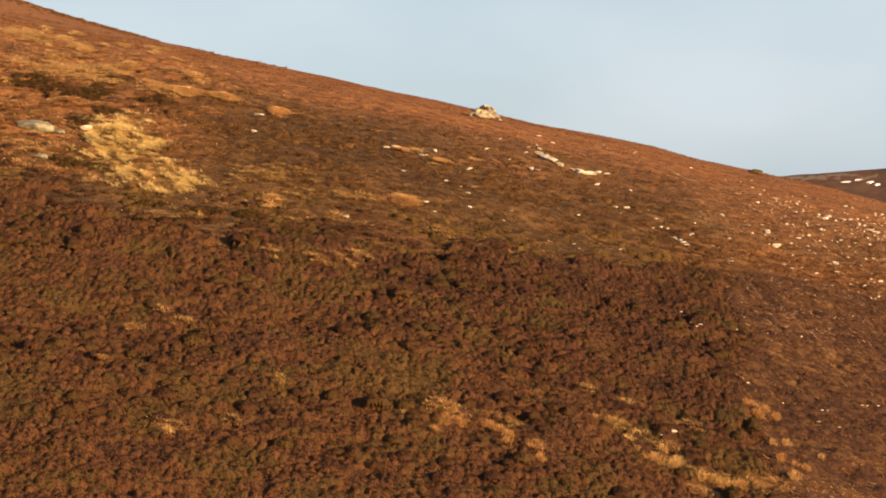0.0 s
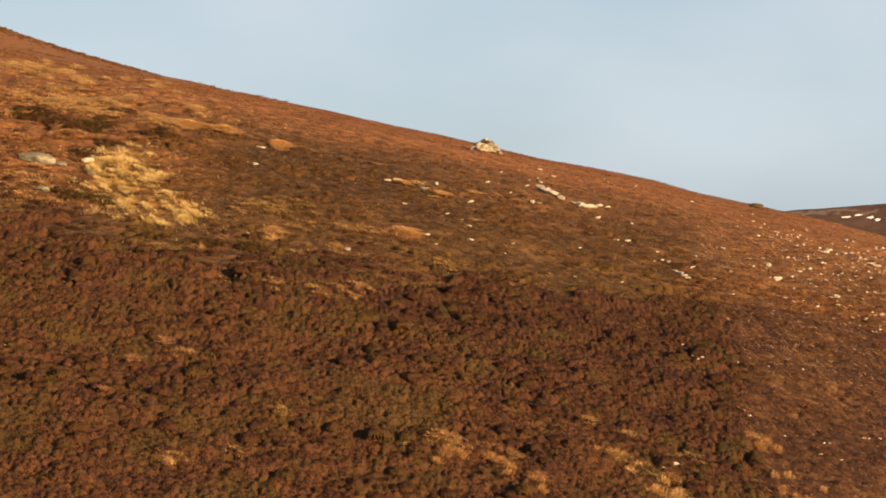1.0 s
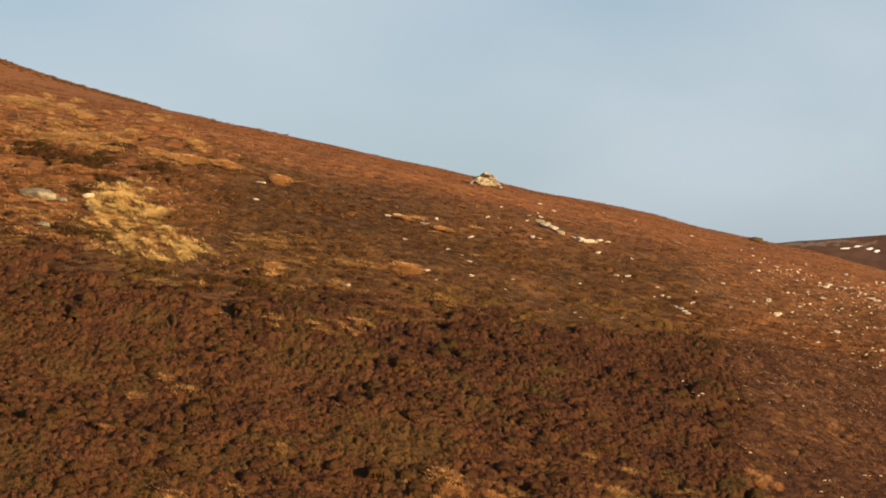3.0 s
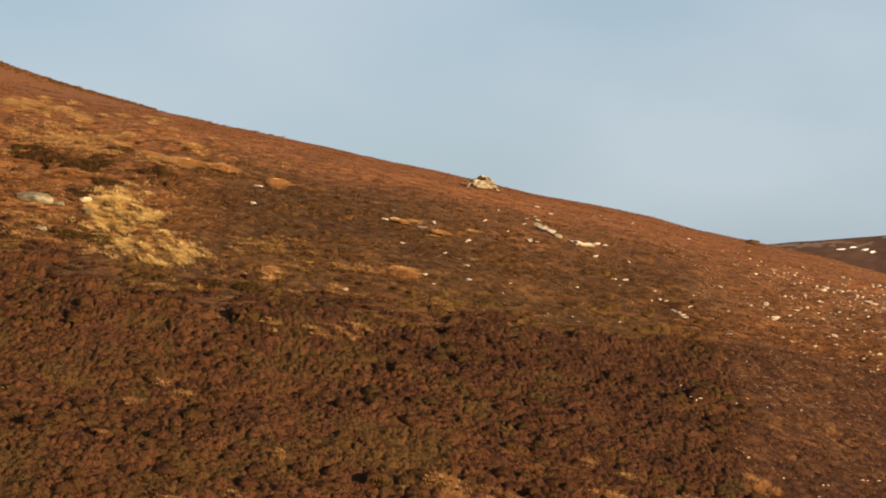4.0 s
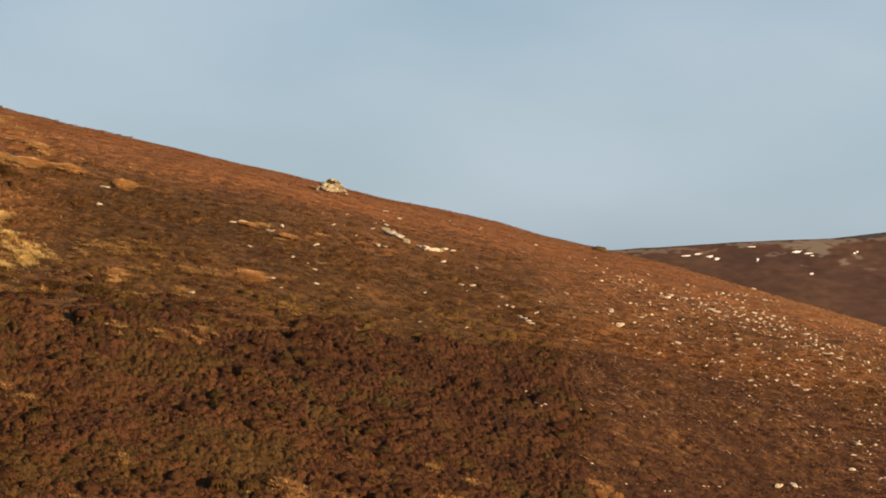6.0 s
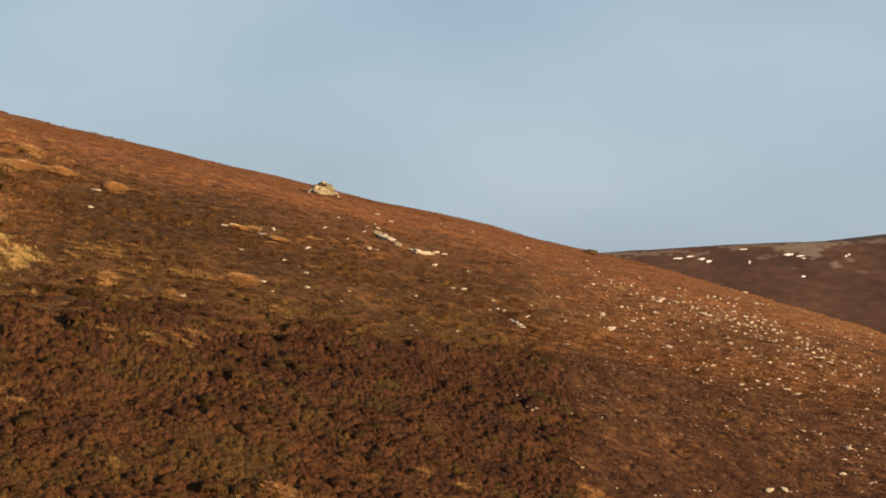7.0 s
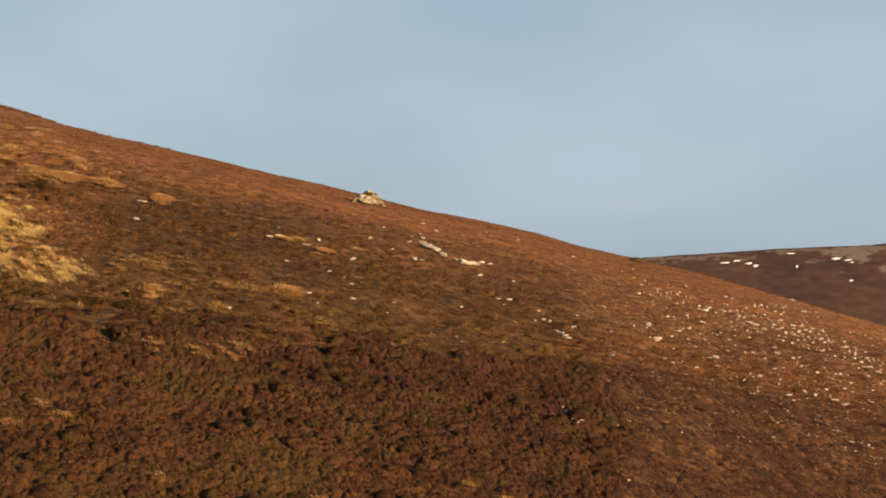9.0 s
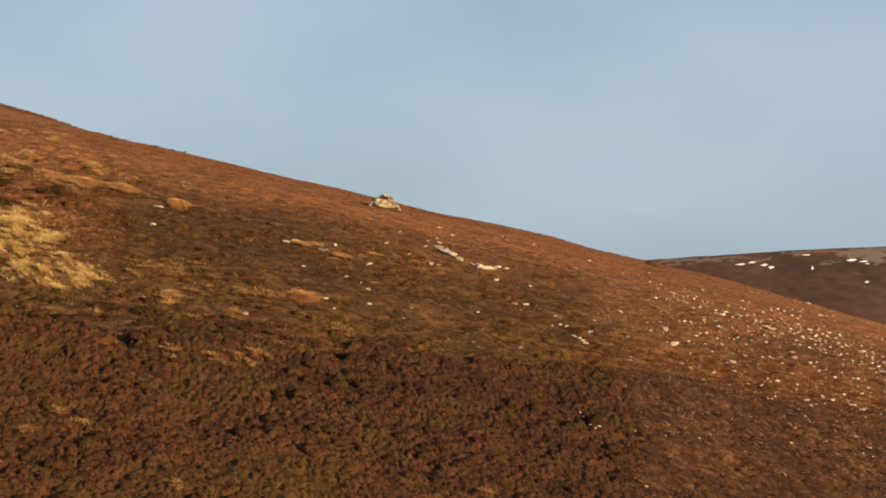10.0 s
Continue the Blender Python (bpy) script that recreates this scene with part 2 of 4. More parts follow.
def domes(x, y, size, shift=0, peak=0.5):
    """Rounded clumps of about that size standing side by side: their height from 0 to 1, and a number that each clump has to itself."""
    u, v = np.asarray(x, float) / size + 900.5, np.asarray(y, float) / size + 900.5
    i, j = np.floor(u).astype(int), np.floor(v).astype(int)
    best, own = np.zeros(np.shape(u)), np.full(np.shape(u), 0.5)
    for di in (-1, 0, 1):
        for dj in (-1, 0, 1):
            p, q = i + di, j + dj
            g = lambda k: LATTICE[(5 * p + 3 * q + 17 * k + 31 * shift) % 256, (2 * p + 7 * q + 59 * k + 11 * shift) % 256]
            d = ((u - p - 0.1 - 0.8 * g(0)) ** 2 + (v - q - 0.1 - 0.8 * g(1)) ** 2) / (0.55 + 0.45 * g(2)) ** 2
            h = (0.5 + 0.5 * g(3)) * np.maximum(1 - d, 0) ** peak
            own = np.where(h > best, g(4), own)
            best = np.maximum(best, h)
    return best, own


# the hillside's form: x to the power i times y to the power j, i + j up to 6, then its rise beyond the shoulder and its fall to the side
FORM = [2.7643, 9.6332, -6.6896, -0.8166, 3.989, 0.2743, -1.094, -7.696, -1.7657, 0.4277, 3.0249, -0.1152, -0.9081, -2.2445, 1.5839,
        0.4575, -0.7174, -0.3953, 3.6778, -1.475, -0.3066, 0.1251, 1.0663, -0.6355, 0.1899, -0.8886, 0.1191, -0.1731]
POWERS = [(i, j) for i in range(7) for j in range(7 - i)]


def smooth(a, b, x):
    t = np.clip((np.asarray(x, float) - a) / (b - a), 0, 1)
    return t * t * (3 - 2 * t)


def land(x, y):
    """Height of the ground in metres."""
    x, y = np.asarray(x, float), np.asarray(y, float)
    u, w = x / 35, (y - 100) / 50
    cu, cw = 2 * np.tanh(u / 2), 2 * np.tanh(w / 2)
    z = sum(k * cu ** i * cw ** j for (i, j), k in zip(POWERS, FORM))
    left = 1 / (1 + np.exp(np.clip((x + 15) / 8, -60, 60)))
    z = z + 9.613 * np.maximum(np.minimum(w, 8) - cw, 0) * left - 20.1548 * np.clip(u - cu, -3, 4)
    t = np.maximum(y - 160 - 150 / (1 + np.exp(np.clip((x + 24) / 6, -60, 60))), 0)
    z = z - np.where(t < 80, 0.0025 * t * t, 16 + 0.4 * (t - 80))
    z = np.maximum(z, -160 - 0.02 * np.abs(x))
    near = smooth(260, 150, y)
    z = z + smooth(170, 120, y) * (0.16 * (lumps(x * 0.6, y, 0.8, 60) - 0.5) + 0.09 * (lumps(x * 0.7, y, 0.36, 61) - 0.5))
    z = z + near * (0.30 * (lumps(x, y, 4.5) - 0.5) + 0.16 * (lumps(x, y, 1.7, 1) - 0.5))
    return z


TOP_X = [-60, -17.6, -14.3, -12.0, -10.2, -7.9, -5.1, -3.7, -1.9, 0.4, 2.7, 5.1, 7.5, 10.0, 12.0, 14]
TOP_Y = [79, 81.0, 81.2, 80.6, 80.4, 79.8, 80.6, 80.8, 81.3, 82.3, 82.8, 84.0, 85.0, 86.0, 86.6, 86.6]
SIDE_Y = [40, 62.8, 64.1, 66.3, 69.6, 73.1, 77.6, 81.4, 84.7, 88]
SIDE_X = [10.9, 10.7, 10.6, 10.3, 10.6, 10.9, 11.1, 11.5, 11.8, 12.0]


def in_heather(x, y):
    """Above 0 inside the tall heather: metres from its upper and right-hand edge."""
    ragged = 1.15 + 1.0 * smooth(0, -8, x)
    up = np.interp(x, TOP_X, TOP_Y) - y + ragged * (3.0 * (lumps(x, y, 2.6, 3) - 0.5) + 2.2 * (lumps(x, y, 1.0, 37) - 0.5)) - 0.3
    side = (np.interp(y, SIDE_Y, SIDE_X) - x) + 0.9 * (lumps(x, y, 1.3, 4) - 0.5)
    return np.minimum(up, 1.6 * side)


def burnt(x, y):
    """0 to 1: the old burnt strip beside the heather."""
    return smooth(-0.6, 0.6, x - np.interp(y, SIDE_Y, SIDE_X) + 1.0 * (lumps(x, y, 2.0, 6) - 0.5)) * smooth(93, 86, y + 3 * lumps(x, y, 3, 7) - 0.10 * (x - 12))


def russet(x, y):
    """0 to 1: share of red sedge in the short growth."""
    high = smooth(98, 124, y + 1.2 * np.maximum(-9 - x, 0))
    stony = smooth(11.5, 15.5, x) * smooth(84, 92, y)
    west = smooth(-8, -13, x) * smooth(84, 88, y)
    return np.clip(np.maximum(np.maximum(high, 0.5 * stony), 0.6 * west) + 0.5 * (lumps(x, y, 6, 8) - 0.5), 0, 1)


def straw(x, y):
    """0 to 1: share of bleached grass in the short growth."""
    base = 0.01 + 0.12 * smooth(0.56, 0.78, 0.7 * lumps(x * 0.7, y, 2.2, 9) + 0.3 * lumps(x, y, 0.7, 33)) * smooth(7, -4, x) * smooth(108, 94, y)
    west = smooth(-9, -15, x) * smooth(82, 90, y) * smooth(136, 112, y) * smooth(0.30, 0.60, lumps(x * 0.6, y, 2.4, 10))
    spur = 0.25 * smooth(26, 36, x) * smooth(112, 130, y)
    strip = 0.02 * smooth(0.42, 0.68, lumps(x * 0.7, y, 3.0, 34)) * smooth(9, 12, x) * smooth(84, 76, y)
    litter = 0.12 * (in_heather(x, y) > 0) + 0.6 * smooth(3.5, 6, x) * smooth(66.5, 64, y) + 0.5 * smooth(-2, 0, x) * smooth(65, 63.5, y)
    return np.clip(base + 0.8 * west + spur + strip + litter, 0, 0.9)


HAY = [(-16.0, 94.1), (-15.1, 95.1), (-14.2, 93.1), (-13.4, 91.3), (-11.9, 88.5), (-10.8, 86.2), (-9.7, 83.9), (-10.7, 82.5), (-12.3, 83.4), (-13.8, 85.5), (-14.9, 85.4), (-15.4, 87.4), (-15.5, 90.8)]


def inside(x, y, ring):
    hit = np.zeros(np.shape(x), bool)
    for (x0, y0), (x1, y1) in zip(ring, ring[1:] + ring[:1]):
        hit ^= ((y0 > y) != (y1 > y)) & (x < (x1 - x0) * (y - y0) / (y1 - y0 + 1e-9) + x0)
    return hit


def hay(x, y):
    """0 to 1: under the great drift of dead grass."""
    wx, wy = 1.8 * (lumps(x, y, 0.7, 18) - 0.5), 3.0 * (lumps(x, y, 0.7, 28) - 0.5)
    return np.maximum(0.26 * inside(x + wx, y + wy, HAY), 0.10 * smooth(28, 40, x) * smooth(118, 138, y))


SOFT = (M_BASE, M_OLD_BASE, M_SHADED_BOULDER, M_OLIVE)


def mesh_from(name, verts, faces, mat, size=3):
    """A mesh from arrays of corners and of faces with equal numbers of sides."""
    verts, faces = np.asarray(verts, np.float32).reshape(-1, 3), np.asarray(faces, np.int32).reshape(-1, size)
    me = bpy.data.meshes.new(name)
    me.vertices.add(len(verts))
    me.vertices.foreach_set("co", verts.ravel())
    me.loops.add(faces.size)
    me.loops.foreach_set("vertex_index", faces.ravel())
    me.polygons.add(len(faces))
    me.polygons.foreach_set("loop_start", np.arange(len(faces), dtype=np.int32) * size)
    me.update(calc_edges=True)
    if mat in SOFT:
        me.polygons.foreach_set("use_smooth", np.ones(len(faces), bool))
    me.materials.append(mat)
    return me


def part(name, me, parent, label=""):
    ob = new(name, me)
    ob.parent = parent
    return tagged(ob, label)


def grid(xs, ys, height):
    X, Y = np.meshgrid(xs, ys)
    k, n = len(ys), len(xs)
    i = (np.arange(k - 1)[:, None] * n + np.arange(n - 1)[None]).ravel()
    return np.stack([X, Y, height(X, Y)], -1).reshape(-1, 3), np.stack([i, i + 1, i + n + 1, i + n], -1)


def spread(fine_from, fine_to, step, low, high, growth=1.13):
    mid = list(np.arange(fine_from, fine_to + step / 2, step))
    up, s = [], step
    while (up or mid)[-1] < high:
        s *= growth
        up.append((up or mid)[-1] + s)
    down, s = [], step
    while (down or mid[:1])[-1] > low:
        s *= growth
        down.append((down or mid[:1])[-1] - s)
    return np.array(down[::-1] + mid + up)


def hummocky(x, y):
    """0 to 1: the rough tussocky ground round the boulders."""
    level = 1.0 - np.exp(-((x + 17.0) / 1.7) ** 2 - ((y - 90.2) / 1.8) ** 2)
    return smooth(-8, -13, x) * smooth(84, 88, y) * smooth(128, 112, y) * level


def turf(x, y):
    """Height of the short growth over the ground, and each tuft's number."""
    a, one = domes(0.55 * x + 0.1 * y, y, 0.42, 5)
    b, two = domes(0.6 * x + 0.1 * y, y, 0.20, 6)
    strip = 0.8 + 0.9 * burnt(x, y)
    near = smooth(38, 52, y) * smooth(58, 36, np.abs(x))
    fade = near * smooth(150, 105, y) * smooth(0.4, -0.2, in_heather(x, y))
    rise = strip * (0.085 * a + 0.06 * b * smooth(125, 100, y)) - 0.05 + hummocky(x, y) * (0.30 * domes(0.7 * x, y, 1.15, 8)[0] + 0.12 * domes(x, y, 0.5, 9)[0] - 0.12)
    return fade * rise, 0.5 + (0.40 * one + 0.80 * two - 0.60 + 0.22 * (lumps(0.4 * x, y, 3.5, 44) - 0.5)) * near * smooth(175, 105, y)


def surface(x, y):
    """Height of the short growth's top."""
    return land(x, y) + turf(x, y)[0]


rows_y = np.concatenate([spread(54, 54, 0.12, -2500, 54)[:-1], np.arange(54, 96, 0.14), np.arange(96, 124, 0.24), spread(124, 160, 0.4, 124, 4000)])
v, f = grid(spread(-28, 36, 0.16, -3500, 3500), np.unique(rows_y), lambda x, y: land(x, y) + turf(x, y)[0])
me = mesh_from("ground", v, f, M_GROUND, 4)
for key, share in (("sedge", russet), ("burnt", burnt), ("hay", hay), ("tuft", lambda x, y: turf(x, y)[1])):
    layer = me.attributes.new(key, "FLOAT", "POINT")
    layer.data.foreach_set("value", np.asarray(share(v[:, 0], v[:, 1]), np.float32))
me.polygons.foreach_set("use_smooth", np.ones(len(me.polygons), bool))
ground = tagged(new("ground", me), "steep brown moorland hillside of peat and dead thatch", "hillside", kind="structure")

RIM_X = [-900, -600, 100, 228, 296, 339, 382, 420, 454, 520, 700, 1600, 2600]
RIM_Z = [-8, 0, 15, 25.8, 31, 34.1, 36.4, 37.8, 42.6, 52, 75, 120, 150]


def far_land(x, y):
    s = 1500 - y
    rim = np.interp(x, RIM_X, RIM_Z)
    z = rim - np.where(s > 0, 0.02 * np.minimum(s, 60) + 0.34 * np.maximum(s - 40, 0), -0.01 * s)
    return z + 1.6 * (lumps(x, y, 45, 2) - 0.5) * smooth(0, 120, s) + 0.5 * (lumps(x, y, 14, 5) - 0.5)


v, f = grid(np.concatenate([np.arange(-900, 100, 40.0), np.arange(100, 222, 8.0), np.arange(222, 470, 1.6), np.arange(470, 700, 8.0), np.arange(700, 2601, 50.0)]), np.concatenate([np.arange(800, 1380, 12), np.arange(1380, 1520, 1.6), np.arange(1520, 2600, 60)]), far_land)
me = mesh_from("far_hill", v, f, M_FAR, 4)
me.polygons.foreach_set("use_smooth", np.ones(len(me.polygons), bool))
# bare scree on the far hill: x, y, half width, half depth and how bare
SCREE = [(240, 1455, 16, 6, 0.7), (262, 1452, 9, 5, 0.7), (282, 1455, 12, 4, 0.6), (301, 1449, 7, 4, 0.6), (334, 1455, 14, 5, 0.7), (352, 1458, 18, 5, 0.7), (372, 1450, 16, 9, 1.0), (380, 1438, 8, 12, 1.0), (394, 1455, 20, 5, 0.8),
         (391, 1414, 7, 5, 1.0), (403, 1423, 4, 4, 0.8), (348, 1435, 5, 3, 0.7), (361, 1408, 2.5, 3, 0.6), (430, 1456, 14, 4, 0.7), (405, 1393, 5, 3, 0.5), (450, 1450, 12, 5, 0.6)]
rough_x, rough_y = v[:, 0] + 12 * (lumps(v[:, 0], v[:, 1], 7, 40) - 0.5), v[:, 1] + 12 * (lumps(v[:, 0], v[:, 1], 6, 41) - 0.5) + 5 * (lumps(v[:, 0], v[:, 1], 2.5, 42) - 0.5)
bare = np.zeros(len(v))
for sx, sy, wide, deep, much in SCREE:
    bare = np.maximum(bare, much * smooth(1.15, 0.75, np.hypot((rough_x - sx) / wide, (rough_y - sy) / deep)))
at = me.attributes.new("scree", "FLOAT", "POINT")
at.data.foreach_set("value", bare.astype(np.float32))
far_hill = tagged(new("far_hill", me), "distant dark heather hill with grey scree rim", "hill", kind="structure")

# old snow lying in the hollows of the far hill: x, y, width and depth down the slope
SNOW = [(283.9, 1440.5, 5.0, 1.3), (293.3, 1443.2, 4.0, 1.5), (300.6, 1435.8, 3.0, 3.0), (304.2, 1429.6, 2.6, 2.6), (331.9, 1421.8, 1.0, 3.6), (334.4, 1451.3, 3.4, 0.8), (364.2, 1436.7, 4.2, 2.6),
        (371.0, 1432.4, 3.2, 1.2), (372.6, 1427.0, 2.0, 1.0), (403.6, 1428.6, 1.3, 1.8), (406.4, 1431.5, 1.3, 1.9), (362.1, 1388.7, 2.0, 1.6)]
for x0, y0, wide, deep in SNOW:
    n, rings = 44, 4
    vs, fs = [(x0, y0, float(far_land(x0, y0)) + 0.15)], []
    for k in range(1, rings + 1):
        for i in range(n):
            a = 2 * math.pi * i / n
            r = (0.45 + 1.1 * float(lumps(x0 + 3 * math.cos(a), y0 + 3 * math.sin(a), 0.9, 11))) * k / rings
            px, py = x0 + 0.85 * r * wide * math.cos(a) + 0.25 * deep * math.sin(a) * r, y0 + r * deep * math.sin(a)
            vs.append((px, py, float(far_land(px, py)) + (0.15 if k < rings else -0.2)))
    for i in range(n):
        j = (i + 1) % n
        fs.append((0, 1 + i, 1 + j))
        for k in range(rings - 1):
            a, b = 1 + k * n, 1 + (k + 1) * n
            fs += [(a + i, b + i, b + j), (a + i, b + j, a + j)]
    ob = new("snow_patch", mesh_from("snow_patch", vs, fs, M_SNOW))
    tagged(ob, "white patch of old snow on distant hill", "snow patch", "snow patches on the far hill")


# ---- stones ----
def stone_mesh(name, seed, mat, flat=0.6, corners=15, worn=0.07):
    """An angular block: the hull of a few corners, its edges worn."""
    r = random.Random(seed)
    bm = bmesh.new()
    for _ in range(corners):
        d = Vector((r.gauss(0, 1), r.gauss(0, 1), r.gauss(0, 1))).normalized()
        k = 1.0 / max(abs(d.x), abs(d.y), abs(d.z)) ** 0.45
        bm.verts.new(Vector((d.x, d.y, d.z)) * k * r.uniform(0.74, 0.95))
    got = bmesh.ops.convex_hull(bm, input=bm.verts)
    bmesh.ops.delete(bm, geom=list({e for e in got["geom_interior"] + got["geom_unused"] if isinstance(e, bmesh.types.BMVert)}), context="VERTS")
    bmesh.ops.bevel(bm, geom=bm.edges[:], offset=worn, segments=1, affect="EDGES", clamp_overlap=True)
    for q in bm.verts:
        q.co += 0.05 * noise.noise_vector(q.co * 2.7 + Vector((seed, 0, 0)))
        q.co.z *= flat
    me = bpy.data.meshes.new(name)
    bm.to_mesh(me)
    bm.free()
    me.materials.append(mat)
    return me


PALE = [stone_mesh("stone", k, M_STONE, 0.50 + 0.06 * (k % 5)) for k in range(9)]
CRAG = [stone_mesh("block", 60 + k, M_CRAG, 0.50 + 0.06 * (k % 5), 18) for k in range(6)]
GREY = [stone_mesh("stone", 40 + k, M_GREY, 0.55 + 0.05 * k, 20) for k in range(3)]


def stone(x, y, wide, me, label, turn, group="pale stones on the slope", name="stone", lift=0.12, tall=1.0):
    ob = new(name, me)
    ob.matrix_world = Matrix.Translation((x, y, float(surface(x, y)) + (0.27 if in_heather(x, y) > 0.3 else 0.08 * float(burnt(x, y))) + wide * lift)) @ Matrix.Rotation(0.24, 4, "X") @ Euler((0.12 * math.sin(turn * 3), 0.15 * math.cos(turn * 5), turn)).to_matrix().to_4x4() @ Matrix.Diagonal((wide * 0.84, wide * 0.48, wide * 0.37 * tall, 1))
    return tagged(ob, label, "stone", group)


# the outcrop on the skyline: blocks leaning on one another, highest in the middle and falling away to one side
BX, BY = 2.95, 146.0
crag = tagged(new("rock_outcrop"), "pale weathered outcrop of stacked blocks on the ridge", "outcrop")
crag.location = (BX, BY, float(land(BX, BY)) - 0.05)
for k, (dx, dy, dz, s, t, fl) in enumerate([(0.05, 0.30, 0.42, 0.98, 2.4, 0.68), (-0.15, 0.20, 0.48, 0.78, 0.2, 0.78), (0.38, 0.10, 0.45, 0.66, 1.9, 0.80), (-0.68, 0.05, 0.30, 0.48, 1.1, 0.80), (0.20, -0.35, 0.25, 0.58, 0.7, 0.62), (-0.34, -0.34, 0.34, 0.44, 2.6, 0.75),
                                           (0.84, -0.05, 0.22, 0.48, 1.7, 0.55), (0.02, 0.10, 0.84, 0.42, 2.2, 0.50), (0.32, 0.12, 0.76, 0.40, 0.9, 0.50), (-0.36, 0.15, 0.68, 0.38, 1.4, 0.60), (0.62, 0.0, 0.56, 0.34, 2.9, 0.55), (-0.86, -0.02, 0.12, 0.34, 0.5, 0.60), (0.50, -0.42, 0.14, 0.36, 1.3, 0.60), (1.12, 0.0, 0.06, 0.28, 2.0, 0.50)]):
    b = part("block", CRAG[k % 6], crag)
    b.matrix_local = pose(0.98 * dx, dy, 1.12 * dz, 10 * math.sin(k * 2.1), 14 * math.cos(k * 1.7), 57 * t) @ Matrix.Diagonal((s * 1.1, s * 0.9, s * fl * 1.05, 1))

# a boulder breaking the skyline; the shade on its near side is its dark colour
hag = new("peat_hag", stone_mesh("peat_hag", 91, M_SHADED_BOULDER, 0.35, 24, 0.15))
hag.matrix_world = Matrix.Translation((23.6, 154.5, float(land(23.6, 154.5)) + 0.10)) @ Matrix.Diagonal((0.75, 0.6, 0.75, 1))
tagged(hag, "boulder breaking the grassy ridge line, coloured dark for its shaded side", "peat hag")

# grey boulders among the dead grass
for x, y, w, tall, me, label in [(-18.05, 90.5, 1.62, 1.15, GREY[0], "broad flat grey lichened boulder sunk in grass"), (-17.1, 90.8, 0.75, 1.0, GREY[1], "small grey boulder beside a broad one"),
                                 (-16.0, 91.5, 0.58, 2.3, PALE[2], "pale squarish boulder beside bleached grass"), (-15.5, 90.1, 0.60, 1.8, GREY[2], "small grey stone below a pale boulder"),
                                 (-16.9, 85.9, 0.70, 1.2, GREY[1], "low grey stone half buried in grass"), (-16.9, 88.2, 0.40, 1.2, GREY[2], "grey stone half buried in grass")]:
    stone(x, y, w * 0.70, me, label, 0.2 * math.sin(x * 7.3), "boulders among the grass", "boulder", 0.14, tall)

# ribs of rock on the upper slope: blocks in a line from one end to the other
def rock_rib(name, blocks, label):
    x0, y0 = blocks[0][:2]
    rib = tagged(new(name), label, "rock slab", "rock slabs")
    rib.location = (x0, y0, float(surface(x0, y0)))
    for k, (x, y, w, turn) in enumerate(blocks):
        b = part("block", (CRAG + PALE)[(4 * k + int(x0)) % 15], rib)
        b.matrix_local = pose(x - x0, y - y0, float(surface(x, y) - surface(x0, y0)) + 0.04, 7 * math.sin(3 * k), 6 * math.cos(2 * k), 0) @ Matrix.Rotation(0.25, 4, "X") @ Matrix.Rotation(turn, 4, "Z") @ Matrix.Diagonal((w * 0.80, w * 0.48, w * 0.48, 1))


rock_rib("rock_slab", [(5.15, 108.9, 0.46, -0.9), (5.45, 108.3, 0.66, -1.0), (5.75, 107.5, 0.62, -1.0), (6.10, 106.8, 0.50, -0.8)], "long pale rock slab lying in short heath")
rock_rib("rock_rib", [(6.80, 106.5, 0.34, -0.5), (7.10, 106.3, 0.50, -0.2), (7.50, 106.2, 0.50, 0.3), (7.85, 106.5, 0.34, 0.2), (8.15, 107.5, 0.36, 0.0), (8.62, 107.9, 0.30, 0.2)], "low pale broken rib of rock in short heath")
rock_rib("rock_slab", [(23.1, 110.8, 0.34, -0.4), (23.45, 110.5, 0.42, -0.5), (23.85, 110.1, 0.30, -0.6)], "pale flat slab among scattered stones")

# stones that stand out singly: x, y, width
ON_HEATH = [(-9.1, 101.2, 0.28), (-8.9, 96.2, 0.16), (-2.29, 99, 0.23), (-2.73, 98, 0.17), (-0.96, 98, 0.33), (-0.39, 100.4, 0.18), (-1.32, 100, 0.09), (1.11, 92, 0.15), (1.13, 89.2, 0.21), (-1.8, 93.4, 0.13), (0.15, 93.1, 0.11), (3.35, 103.7, 0.09), (3.02, 90, 0.08), (-0.37, 87.5, 0.09), (1.24, 97.5, 0.2), (6, 127.5, 0.16), (4.74, 102.2, 0.2), (5.24, 110.9, 0.2), (4.58, 109.6, 0.2), (0.79, 92.7, 0.08), (4.41, 108.6, 0.15), (4.42, 102.2, 0.22), (6.11, 128.9, 0.14), (5.22, 113.4, 0.1), (2.25, 105.6, 0.14), (3.13, 112.2, 0.1), (2.64, 88.3, 0.09), (3.94, 102.8, 0.09), (-4, 84, 0.24), (-0.76, 88.6, 0.16), (10.55, 92.1, 0.14), (10.8, 91.6, 0.16)]
